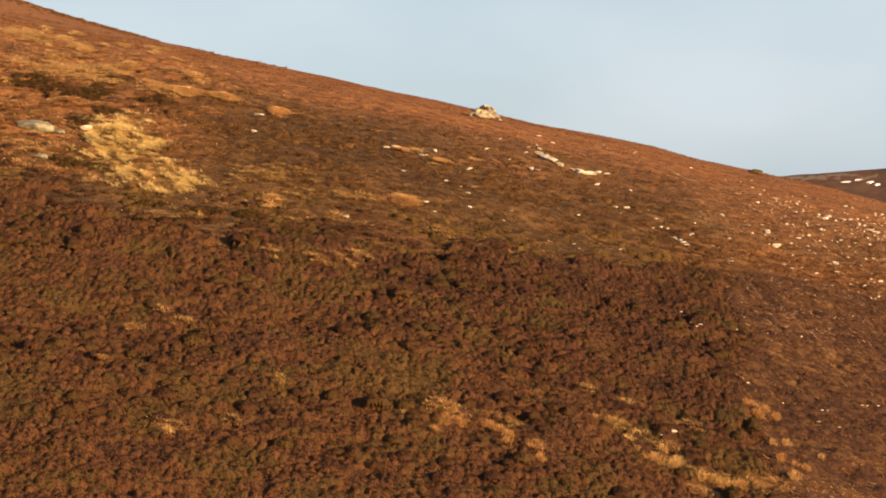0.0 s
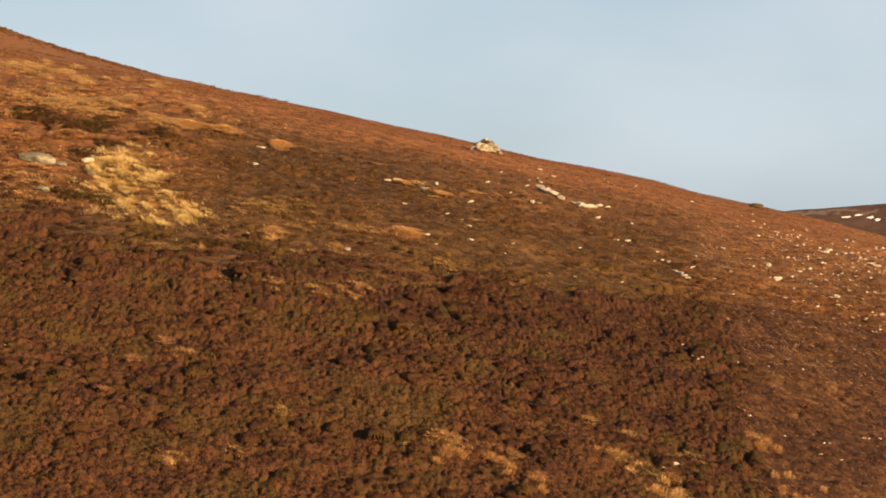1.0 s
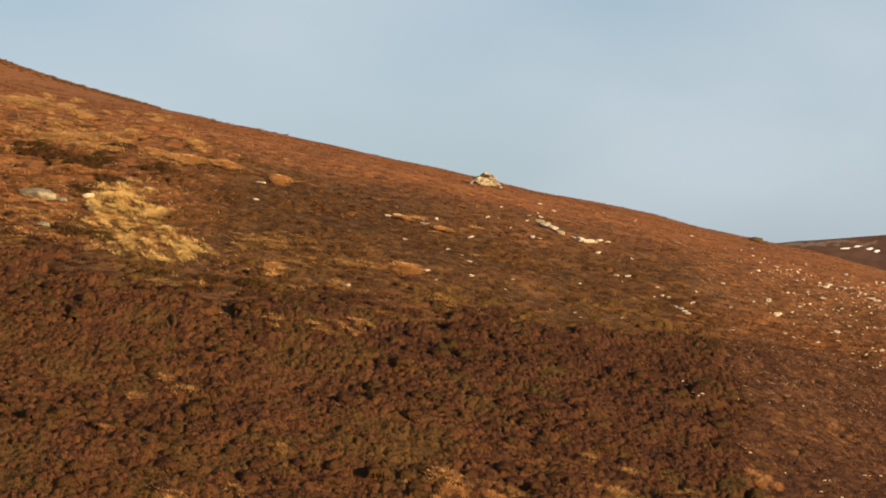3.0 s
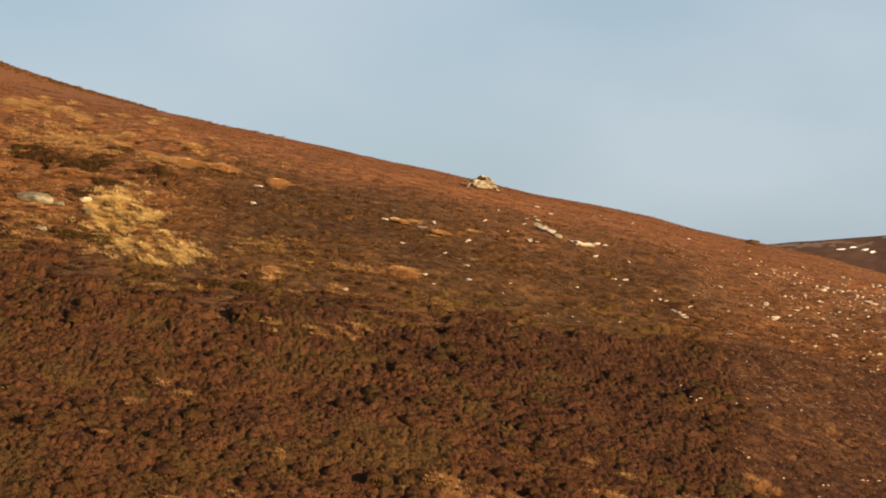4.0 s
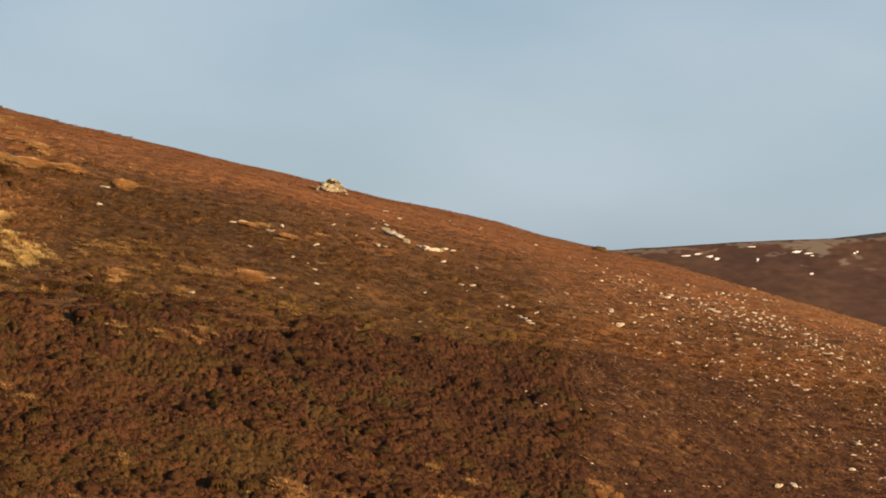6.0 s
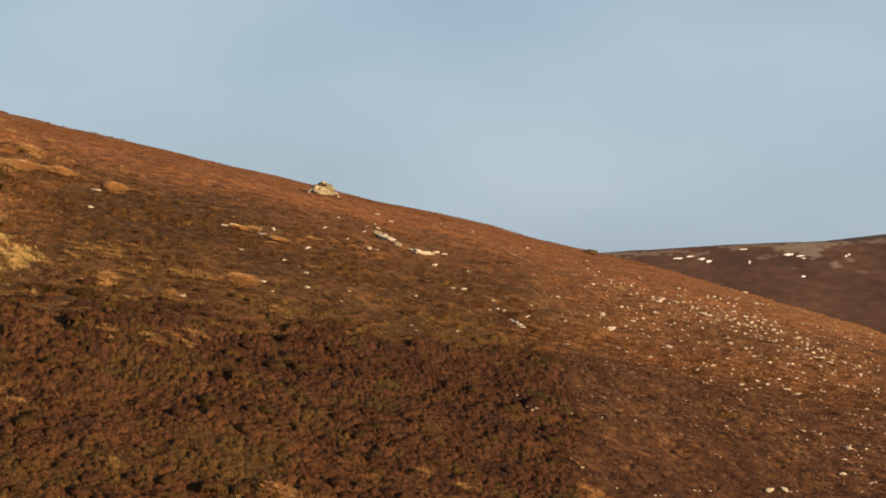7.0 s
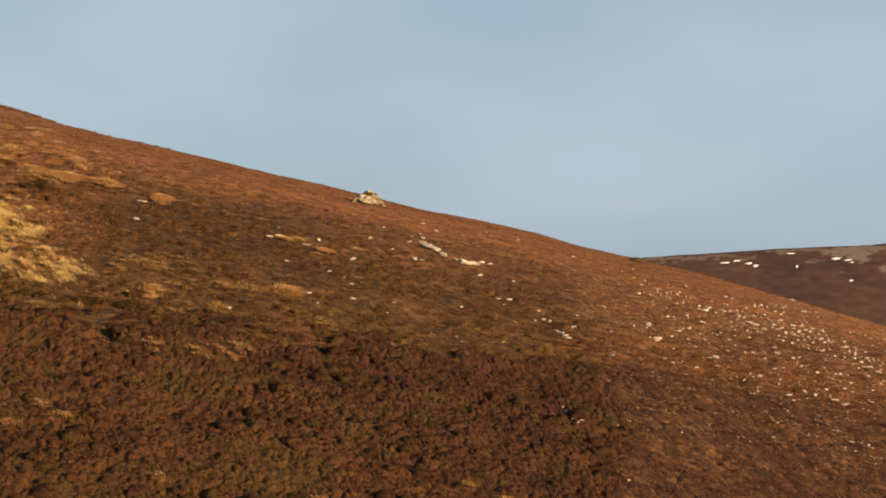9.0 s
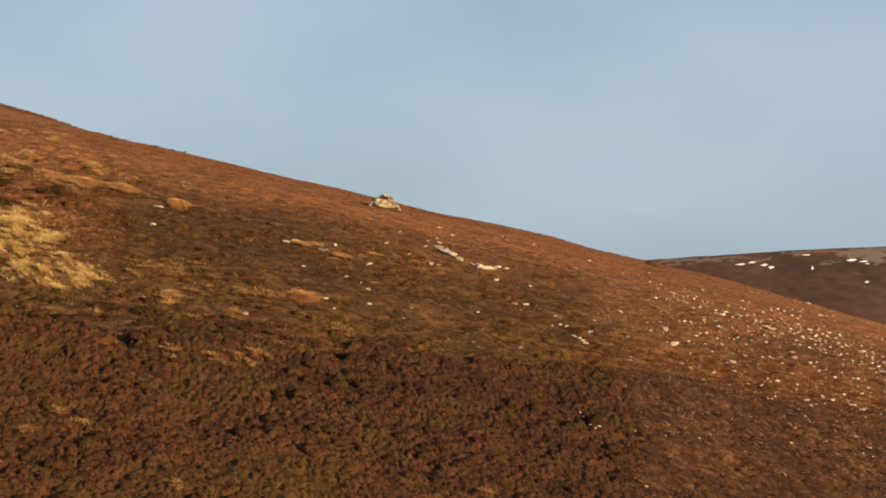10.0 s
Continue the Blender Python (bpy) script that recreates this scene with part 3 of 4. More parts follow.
BY_HEATHER = [(8.05, 95.8, 0.17), (8.7, 96.6, 0.17), (8.27, 94.8, 0.08), (9.53, 103.5, 0.12), (6.14, 92.6, 0.14), (5.57, 87.1, 0.12), (5.8, 86.8, 0.10), (9.3, 79.7, 0.09), (9.5, 79.4, 0.08), (9.55, 78.1, 0.10), (9.82, 77.9, 0.11), (9.65, 77.6, 0.08), (9.35, 79.1, 0.07), (12.68, 90, 0.15), (12.21, 92.2, 0.08), (12, 90.5, 0.09), (10.03, 94.1, 0.2), (10.34, 94, 0.14), (9.99, 95.6, 0.09), (10.41, 92.35, 0.17), (10.67, 91.85, 0.24), (10.88, 91.35, 0.2), (11.39, 93.6, 0.14), (9.64, 93.6, 0.08), (7.65, 88, 0.12), (9.85, 78.2, 0.07), (6.62, 123.1, 0.15), (7.72, 102.5, 0.2), (11.09, 141.3, 0.13), (10.68, 73, 0.08), (10.95, 73.2, 0.07), (7.36, 65.6, 0.21), (7.03, 65.2, 0.07)]
BAND_WEST = [(13.29, 94.7, 0.16), (14, 102.3, 0.22), (14.19, 88, 0.09), (14.84, 97.8, 0.13), (15.06, 100.6, 0.13), (15.26, 91.5, 0.16), (15.6, 98.8, 0.09), (15.61, 95.5, 0.38), (15.65, 91.4, 0.12), (15.89, 100, 0.3), (15.9, 101.7, 0.15), (15.92, 89.7, 0.13), (16.26, 92.4, 0.12), (16.78, 98.4, 0.15), (16.81, 91.8, 0.13), (17.15, 89.9, 0.08), (17.42, 97, 0.09), (17.45, 100.2, 0.17), (17.65, 96.7, 0.09)]
BAND_EAST = [(17.82, 92.5, 0.18), (17.94, 94.7, 0.14), (18.15, 90.8, 0.09), (18.31, 95.1, 0.23), (18.65, 99.9, 0.1), (18.75, 90.7, 0.13), (18.78, 121, 0.15), (19.11, 115.7, 0.1), (19.36, 108.7, 0.13), (19.36, 91.6, 0.11), (19.36, 97.4, 0.13), (19.37, 90.1, 0.1), (19.62, 95.8, 0.09), (19.71, 91.9, 0.16), (19.73, 94, 0.08), (19.91, 103, 0.09), (19.98, 108.5, 0.1), (20.16, 103.3, 0.12), (20.51, 89.7, 0.23)]
LOW_STRIP = [(21.8, 83.7, 0.14), (18.86, 84.3, 0.07), (21.29, 87.2, 0.06), (24.98, 88.3, 0.17), (24.44, 87.3, 0.07), (22.21, 83.7, 0.09), (25.48, 86.4, 0.12), (25.14, 86.8, 0.1), (23.39, 82.5, 0.21), (22.77, 80.9, 0.14), (22.14, 78.8, 0.25), (23.33, 80.4, 0.08), (23.12, 78.3, 0.14), (22.42, 77.2, 0.1), (18.25, 74.9, 0.23), (18.89, 75.2, 0.25), (19.21, 75.5, 0.09), (19.47, 75.6, 0.06), (15.06, 73.2, 0.08), (15.66, 73.4, 0.09), (13.34, 71.7, 0.08), (22.69, 78.8, 0.06), (24.13, 88.6, 0.06), (22.08, 87.4, 0.07), (21.82, 77.6, 0.06), (13.52, 71.7, 0.08), (12.98, 70.4, 0.09), (13.66, 70.2, 0.06), (15.26, 73.3, 0.07)]
SPUR_NEAR = [(26.53, 102.5, 0.1), (27.42, 101.7, 0.22), (22.52, 101, 0.26), (22.58, 102.1, 0.12), (21.05, 94.8, 0.12), (21.6, 95.5, 0.12), (23.16, 97.6, 0.12), (23.6, 100.7, 0.12), (21.84, 93.3, 0.11), (22.19, 93.7, 0.09), (20.85, 92.8, 0.12), (24.76, 97.2, 0.09), (21.67, 91.4, 0.18), (22.01, 90.8, 0.16), (22.5, 92.2, 0.11), (22.96, 91.7, 0.12), (22.85, 90.6, 0.23), (23.28, 90.5, 0.19)]
SPUR_MIDDLE = [(21.5, 90.2, 0.09), (24.21, 90, 0.1), (24.13, 91.9, 0.09), (24.17, 94.1, 0.16), (25.02, 92.3, 0.11), (24, 90, 0.09), (25.23, 91.5, 0.08), (26.48, 91.8, 0.08), (27.09, 101.5, 0.19), (27.75, 101.4, 0.25), (28.99, 103, 0.16), (26.17, 102.2, 0.12), (24.97, 100.9, 0.12), (24.48, 97, 0.12), (22.78, 96.8, 0.15), (23.54, 97.6, 0.09), (27.05, 103.9, 0.11)]
SPUR_HIGH = [(28.9, 105, 0.09), (27.55, 105.1, 0.1), (28.29, 105.5, 0.23), (21.15, 105.6, 0.11), (29.67, 105.6, 0.09), (27.51, 107.4, 0.2), (27.96, 108.5, 0.22), (27.25, 108.9, 0.13), (26.97, 110, 0.23), (23.89, 110.1, 0.2), (23.49, 110.5, 0.27), (26.06, 110.6, 0.15), (23.1, 110.6, 0.26), (20.78, 110.9, 0.28), (27.62, 111.1, 0.13), (26.14, 111.8, 0.2), (27.7, 113.5, 0.14), (27.28, 113.9, 0.17), (22.32, 114.1, 0.34), (28.27, 114.1, 0.11), (30.99, 114.3, 0.1), (21.52, 114.7, 0.16)]
SPUR_TOP = [(33.16, 115.2, 0.1), (25.38, 115.5, 0.18), (26.76, 115.8, 0.23), (27.98, 116.2, 0.18), (33.09, 116.2, 0.12), (32.73, 116.3, 0.09), (23.29, 116.7, 0.2), (31.54, 116.8, 0.12), (26.55, 118.1, 0.37), (24.47, 118.9, 0.15), (26.16, 120.6, 0.15), (25.57, 123.1, 0.15), (28.54, 126.1, 0.12), (27.43, 126.8, 0.12), (25.15, 127.6, 0.27), (27.34, 127.7, 0.12), (29.86, 131.9, 0.13), (31.74, 134.2, 0.24), (29.91, 134.3, 0.16), (32.59, 136, 0.14), (32.8, 141.2, 0.14), (35.29, 152.8, 0.22)]
LYING = {"pale stone lying in short brown heath": [*ON_HEATH, *BY_HEATHER], "pale stone on burnt ground beside the heather": [*BAND_WEST, *BAND_EAST, *LOW_STRIP], "pale stone strewn on the rounded spur": [*SPUR_NEAR, *SPUR_MIDDLE, *SPUR_HIGH, *SPUR_TOP]}
for label, places in LYING.items():
    for k, (x, y, w) in enumerate(places):
        w = min(w, 0.30) * (1.15 if "short" in label else 1.0)
        size = "large" if w > 0.3 else "medium" if w > 0.15 else "small"
        stone(x, y, 0.02 + 1.2 * w, PALE[(3 * k + int(7 * x)) % 9], f"{size} {label}", rng.normal(0.2, 0.8), lift=0.22)

# the stony ground beside the spur
k = 0
while k < 90:
    x, y = rng.uniform(11.5, 40), rng.uniform(66, 142)
    thick = smooth(15.5, 22, x) * smooth(82, 91, y + 1.1 * max(x - 16.0, 0.0)) * smooth(130, 106, y) * (0.25 + 0.75 * smooth(0.40, 0.62, lumps(x + 0.4 * y, y, 3.4, 12)))
    thick = max(float(thick), 0.10 * float(smooth(0.6, 0.8, lumps(x, y, 2.5, 13))))
    if rng.random() > thick:
        continue
    w = 0.06 + 0.14 * rng.random() ** 1.8
    ob = stone(x, y, w, PALE[k % 9], "small pale stone scattered on burnt ground", rng.normal(0.3, 0.7), "stones strewn over burnt ground")
    k += 1


def gravel(count):
    vs, fs = [], []
    while len(fs) < count * 8:
        x, y = rng.uniform(10.8, 42), rng.uniform(62, 142)
        w = smooth(15, 21, x) * smooth(80, 91, y + 1.1 * max(x - 16.0, 0.0)) * smooth(136, 108, y) * (0.2 + 0.8 * smooth(0.40, 0.65, lumps(x + 0.4 * y, y, 3.4, 12))) + 0.05
        if rng.random() > w:
            continue
        s, z, a = 0.024 + 0.050 * rng.random() ** 2, float(surface(x, y)), rng.uniform(0, 6.3)
        o = len(vs)
        for i in range(4):
            r = s * rng.uniform(0.7, 1.5)
            vs.append((x + 1.8 * r * math.cos(a + i * 1.57), y + r * math.sin(a + i * 1.57), z + 0.02 + s * rng.uniform(0, 0.6)))
        vs += [(x, y, z + 0.04 + s * 1.0), (x, y, z - 0.03)]
        for i in range(4):
            j = (i + 1) % 4
            fs += [(o + i, o + j, o + 4), (o + j, o + i, o + 5)]
    ob = new("gravel", mesh_from("gravel", vs, fs, M_STONE))
    tagged(ob, "pale stone chips strewn over burnt ground", "gravel", kind="stuff")


gravel(950)


# ---- plants ----
def blades(x, y, z, per, length, width, lean, droop=(0.0, 0.0), bend=False, ring=0.05, flat=1.0, along=False, heading=0.05, strays=0.8):
    """Blades in tufts at x, y, z; a blade is a tapered strip, bent over where asked."""
    n = len(x) * per
    bx, by, bz = np.repeat(x, per), np.repeat(y, per), np.repeat(z, per)
    long = np.repeat(np.broadcast_to(length, x.shape), per) * rng.uniform(0.6, 1.25, n)
    wide = np.repeat(np.broadcast_to(width, x.shape), per) * rng.uniform(0.7, 1.3, n)
    a = rng.normal(heading, strays, n) + np.pi * rng.integers(0, 2, n) if along else rng.uniform(0, 2 * np.pi, n)
    tilt = np.minimum(lean * rng.uniform(0.75 if along else 0.45, 1.15, n), 1.5)
    dx, dy = np.sin(tilt) * np.cos(a) + droop[0], np.sin(tilt) * np.sin(a) + droop[1]
    dz = flat * np.maximum(np.cos(tilt), 0.05)
    lie = np.repeat(land(x + 0.3, y) - land(x - 0.3, y), per) / 0.6 * dx + np.repeat(land(x, y + 0.3) - land(x, y - 0.3), per) / 0.6 * dy
    face = np.arctan2(dy, dx) + np.pi / 2 + rng.normal(0, 0.35, n)
    bx, by = bx + ring * np.cos(a) * rng.random(n), by + ring * np.sin(a) * rng.random(n)
    wx, wy = 0.5 * wide * np.cos(face), 0.5 * wide * np.sin(face)
    base = bz - 0.03
    L = np.stack([bx - wx, by - wy, base], -1)
    R = np.stack([bx + wx, by + wy, base], -1)
    if not bend:
        tip = np.stack([bx + dx * long, by + dy * long, bz + (dz + lie) * long], -1)
        return np.stack([L, R, tip], 1).reshape(-1, 3), np.arange(n * 3).reshape(-1, 3)
    mx, my, mz = bx + 0.55 * dx * long, by + 0.55 * dy * long, bz + (0.62 * dz + 0.55 * lie) * long
    ML, MR = np.stack([mx - 0.8 * wx, my - 0.8 * wy, mz], -1), np.stack([mx + 0.8 * wx, my + 0.8 * wy, mz], -1)
    tip = np.stack([bx + 1.35 * dx * long, by + 1.35 * dy * long, bz + (0.62 * dz * rng.uniform(0.6, 1.2, n) + 1.35 * lie) * long], -1)
    vs = np.stack([L, R, ML, MR, tip], 1).reshape(-1, 3)
    o = np.arange(n)[:, None] * 5
    return vs, np.concatenate([o + [0, 1, 3], o + [0, 3, 2], o + [2, 3, 4]], 1).reshape(-1, 3)


def scatter(count, x0, x1, y0, y1):
    return rng.uniform(x0, x1, count), rng.uniform(y0, y1, count)


def bush_arrays(x, y, z, r, h, sprigs):
    """Bushes: a low dark dome of stems, and shoots standing out of it."""
    n = len(x)
    # shoots
    a = rng.uniform(0, 2 * np.pi, (n, sprigs))
    e = np.arccos(rng.uniform(0.05, 1.0, (n, sprigs)))
    R, H = r[:, None], h[:, None]
    bump = rng.uniform(0.84, 1.04, (n, sprigs))
    ox, oy, oz = np.sin(e) * np.cos(a), np.sin(e) * np.sin(a), np.cos(e)
    px, py, pz = x[:, None] + R * ox * bump, y[:, None] + R * oy * bump, z[:, None] + H * oz * bump * 0.85
    ux, uy, uz = 0.6 * ox + rng.normal(0, 0.22, a.shape), 0.6 * oy + rng.normal(0, 0.22, a.shape), 0.70 + 0.4 * oz
    q = np.sqrt(ux ** 2 + uy ** 2 + uz ** 2)
    ln = rng.uniform(0.045, 0.10, a.shape) * (0.6 + R)
    U = np.stack([ux / q, uy / q, uz / q], -1)
    side = np.stack([-np.sin(a), np.cos(a), np.zeros_like(a)], -1)
    up = np.cross(U, side)
    w = (rng.uniform(0.024, 0.044, a.shape) * (0.7 + 0.7 * R))[..., None]
    P = np.stack([px, py, pz], -1)
    corners = [P + w * (math.cos(k) * side + math.sin(k) * up) for k in (0.5, 2.6, 4.7)]
    tip = P + U * ln[..., None]
    vs = np.stack(corners + [tip], 2).reshape(-1, 3)
    o = np.arange(n * sprigs)[:, None] * 4
    fs = np.concatenate([o + [0, 1, 3], o + [1, 2, 3], o + [2, 0, 3]], 1).reshape(-1, 3)
    # dome
    k = 6
    t = np.arange(k) * 2 * np.pi / k
    w1 = rng.uniform(0.65, 1.15, (n, k))
    low = np.stack([x[:, None] + R * 0.96 * w1 * np.cos(t), y[:, None] + R * 0.96 * w1 * np.sin(t), np.repeat(z[:, None] - 0.30, k, 1)], -1)
    w2 = rng.uniform(0.50, 1.15, (n, k))
    mid = np.stack([x[:, None] + R * 0.76 * w2 * np.cos(t + 0.4), y[:, None] + R * 0.76 * w2 * np.sin(t + 0.4), z[:, None] + H * 0.64 * w2], -1)
    top = np.stack([x + r * rng.uniform(-0.35, 0.35, n), y + r * rng.uniform(-0.35, 0.35, n), z + h * rng.uniform(0.6, 0.95, n)], -1)[:, None]
    dv = np.concatenate([low, mid, top], 1).reshape(-1, 3)
    one = []
    for i in range(k):
        j = (i + 1) % k
        one += [(i, j, k + j), (i, k + j, k + i), (k + i, k + j, 2 * k)]
    df = (np.arange(n)[:, None, None] * (2 * k + 1) + np.array(one)[None]).reshape(-1, 3)
    return vs, fs, dv, df


# streaks of dead grass: x, y, half width, half depth
DRIFTS_HIGH = [(-25.3, 121.7, 0.99, 4), (-23.5, 119.4, 0.66, 3.66), (-21, 118.2, 0.46, 2.23), (-20.7, 109.2, 0.6, 1.18), (-19.3, 105.8, 1.31, 2.59), (-17.3, 105.6, 1.02, 2.41), (-17.4, 102.3, 1.27, 1.18), (-16.7, 109, 0.45, 1.48), (-13.7, 102.6, 1.42, 1.41), (-19.6, 140.8, 0.46, 4), (-13.1, 108.8, 0.45, 0.75), (-21.9, 105.1, 0.58, 0.75), (-20.7, 104.6, 0.58, 0.73), (-21.3, 99.1, 0.33, 0.68), (-1.1, 99, 0.33, 0.63)]
FLECKS = [(-22.2, 115.0, 0.19, 1.0), (-18.1, 129.3, 0.29, 1.0), (-13.1, 118.0, 0.15, 1.0), (-20.6, 132.5, 0.29, 1.0), (-20.3, 116.2, 0.29, 1.0), (-25.7, 132.5, 0.22, 1.0), (-25.3, 140.9, 0.27, 1.1), (-20.8, 125.8, 0.21, 1.0), (-27.4, 140.8, 0.23, 1.1), (-22.9, 123.6, 0.41, 1.0), (-12.7, 106.7, 0.29, 0.9), (-15.5, 119.1, 0.17, 1.0)]
DRIFTS_MIDDLE = [(-18, 87.6, 0.85, 0.65), (-17.1, 86.7, 0.6, 0.55), (-12.2, 91.1, 0.25, 0.75), (-14.2, 83.8, 0.58, 0.6), (-10.8, 79.3, 0.66, 0.6), (-8.1, 87.7, 1.21, 0.68), (-7, 89.5, 0.99, 0.53), (-8.9, 88.6, 0.61, 0.3), (-9.4, 84.4, 0.47, 0.5), (-9.5, 80.6, 0.22, 0.25), (-3.5, 87.3, 0.6, 0.68), (-5.4, 86.6, 0.48, 0.38), (-5.8, 81.8, 0.57, 0.4), (-4.3, 83.7, 0.46, 0.43), (-0.1, 83.9, 0.7, 0.78), (7.8, 81.3, 0.5, 0.25), (-7.3, 88.4, 0.73, 0.85), (-5.8, 88.5, 0.61, 0.48), (-8.7, 86.4, 0.59, 0.53), (-6.3, 85.3, 0.59, 0.43), (-4.1, 87, 0.72, 0.55), (-3.2, 82.8, 0.34, 0.3)]
DRIFTS_LOW = [(-6.4, 76, 0.34, 0.63), (-4.6, 75.9, 0.42, 0.35), (-3.1, 78, 0.39, 0.5), (-3.7, 77, 0.64, 0.2), (-7.8, 57.2, 0.64, 0.28), (-6.1, 58.4, 0.32, 0.25), (-4.9, 62.4, 0.21, 0.2), (-13.8, 64.3, 0.18, 0.18), (-8.6, 67, 0.37, 0.18), (4.9, 68, 0.28, 0.28), (6.1, 67.5, 0.28, 0.23), (5.6, 64.7, 0.36, 0.43), (7.1, 64.3, 0.45, 0.43), (8, 62.1, 0.69, 0.4), (7, 62.5, 0.35, 0.4), (1.6, 62.5, 0.78, 0.6), (8, 66.4, 0.55, 0.33)]
DRIFTS_RED = [(-19.0, 88.6, 0.6, 0.5), (-18.6, 85.8, 0.7, 0.5), (-16.6, 88.0, 0.5, 0.5), (-17.8, 89.3, 0.5, 0.4), (-16.3, 84.6, 0.6, 0.4), (-19.3, 84.0, 0.6, 0.4), (-18.5, 83.0, 0.6, 0.4), (-17.7, 96.5, 1.07, 0.75), (-19.8, 95, 0.66, 0.58), (-8.1, 102.5, 0.5, 0.8), (-17.6, 84.5, 0.7, 0.43), (-7.1, 84.2, 0.47, 0.95), (-1.6, 88.1, 0.61, 0.7), (-9.3, 68.1, 0.28, 0.3), (-9.9, 65.7, 0.33, 0.23), (-10.3, 61.7, 0.14, 0.23), (10.8, 70.2, 0.39, 0.6), (2.9, 60.4, 0.23, 0.48), (0.2, 62.7, 0.7, 0.73), (0, 97.4, 0.30, 0.45), (-2.0, 98.3, 0.28, 0.5), (-12.9, 103.2, 1.0, 0.8), (-11.0, 103.0, 0.85, 1.2), (-14.6, 103.9, 0.6, 0.6)]
GAPS = [(x, y, 0.8 * a, 0.8 * b) for x, y, a, b in DRIFTS_LOW + DRIFTS_RED if y < 80] + [(8.8, 62.3, 0.9, 1.1), (6.8, 63.0, 0.6, 0.8), (7.8, 61.0, 0.7, 0.9), (9.9, 63.8, 0.7, 0.8)]


def warped(x, y):
    """Pulls the clumps a little out of round."""
    return x + 0.16 * (lumps(x, y, 0.4, 71) - 0.5), 0.64 * y + 0.10 * (lumps(x, y, 0.4, 72) - 0.5)


def canopy(x, y):
    """How far the heather's top stands over the ground: rounded bushes, the clumps on them, and hollows between."""
    full = 1.0 - 0.55 * smooth(0.62, 0.80, 0.6 * lumps(x, y, 1.1, 14) + 0.4 * lumps(x, y, 0.5, 15))
    p, q = warped(x, y)
    return 0.22 * lumps(x, y, 2.1, 22) + full * (0.07 * domes(p, q, 0.80, 1)[0] + 0.10 * domes(p, q, 0.40, 2, 0.7)[0] + 0.165 * domes(p, q, 0.20, 3, 0.8)[0]) - 0.10


def plants(x, y):
    """A number that goes from stand to stand, with shares for each bush and the clumps on it."""
    p, q = warped(x, y)
    return np.clip(0.5 + 0.6 * (lumps(x, y, 2.4, 23) - 0.5) + 0.30 * (domes(p, q, 0.80, 1)[1] - 0.5) + 0.45 * (domes(p, q, 0.20, 3)[1] - 0.5), 0, 1)


def top(x, y):
    return land(x, y) + canopy(x, y) * smooth(-0.5, 0.9, in_heather(x, y)) + 0.10 * smooth(-0.3, 0.5, in_heather(x, y)) - 0.06


def shoots(P):
    """Shoots standing out of the heather's top at those places."""
    n = len(P)
    U = np.stack([rng.normal(0, 0.32, n), rng.normal(0, 0.28, n), np.ones(n)], -1)
    U /= np.linalg.norm(U, axis=1)[:, None]
    a = rng.uniform(0, 2 * np.pi, n)
    side = np.cross(U, np.stack([np.cos(a), np.sin(a), np.zeros(n)], -1))
    side /= np.linalg.norm(side, axis=1)[:, None]
    up = np.cross(U, side)
    w, ln = rng.uniform(0.016, 0.030, n)[:, None], rng.uniform(0.035, 0.085, n)[:, None]
    vs = np.stack([P - 0.02 * U + w * (math.cos(k) * side + math.sin(k) * up) for k in (0.5, 2.6, 4.7)] + [P + ln * U], 1).reshape(-1, 3)
    o = np.arange(n)[:, None] * 4
    return vs, np.concatenate([o + [0, 1, 3], o + [1, 2, 3], o + [2, 0, 3]], 1).reshape(-1, 3)


def clear(x, y, grow=0.9):
    """False inside the gaps where grass shows."""
    ok = np.ones(np.shape(x), bool)
    for gx, gy, a, b in GAPS:
        ok &= np.hypot((x - gx) / a, (y - gy) / b) > grow
    return ok


def planted(me, values):
    layer = me.attributes.new("plant", "FLOAT", "POINT")
    layer.data.foreach_set("value", np.asarray(values, np.float32))
    return me


def aged(x, y):
    """True where the old dark heather stands, bush by bush."""
    return smooth(67, 76, y + 0.8 * x + 6 * (lumps(x, y, 4, 24) - 0.5)) > domes(*warped(x, y), 0.80, 1)[1]


# the heather's top, a sheet in darker shoot colours, and the shoots on it
v, f = grid(np.arange(-24, 13, 0.05), np.arange(49, 89, 0.06), lambda x, y: np.where(clear(x, y, 0.8), top(x, y), land(x, y) + 0.02))
mid = v[f].mean(1)
f = f[(in_heather(mid[:, 0], mid[:, 1]) > -0.15) & (mid[:, 0] > -2.5 - 0.225 * mid[:, 1])]
mid = v[f[:, 0]]
hx, hy = scatter(210000, -24, 12.8, 49, 89)
ok = (rng.random(len(hx)) < smooth(-1.0, 0.2, in_heather(hx, hy)) ** 2) & (hx > -2.5 - 0.225 * hy) & clear(hx, hy, 0.8)
hx, hy = hx[ok], hy[ok]
P = np.stack([hx, hy, top(hx, hy)], -1)
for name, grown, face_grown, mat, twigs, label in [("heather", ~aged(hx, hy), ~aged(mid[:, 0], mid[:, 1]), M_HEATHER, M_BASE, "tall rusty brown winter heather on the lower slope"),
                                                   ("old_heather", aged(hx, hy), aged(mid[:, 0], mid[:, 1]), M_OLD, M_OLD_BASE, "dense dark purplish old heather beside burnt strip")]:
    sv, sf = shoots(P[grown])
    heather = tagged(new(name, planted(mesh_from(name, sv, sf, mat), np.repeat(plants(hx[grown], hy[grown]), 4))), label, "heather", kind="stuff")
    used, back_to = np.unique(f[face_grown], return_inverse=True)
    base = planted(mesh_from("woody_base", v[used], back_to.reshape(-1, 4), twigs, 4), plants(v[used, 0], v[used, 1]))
    part("woody_base", base, heather, "heather canopy under the shoots, darker than they are")
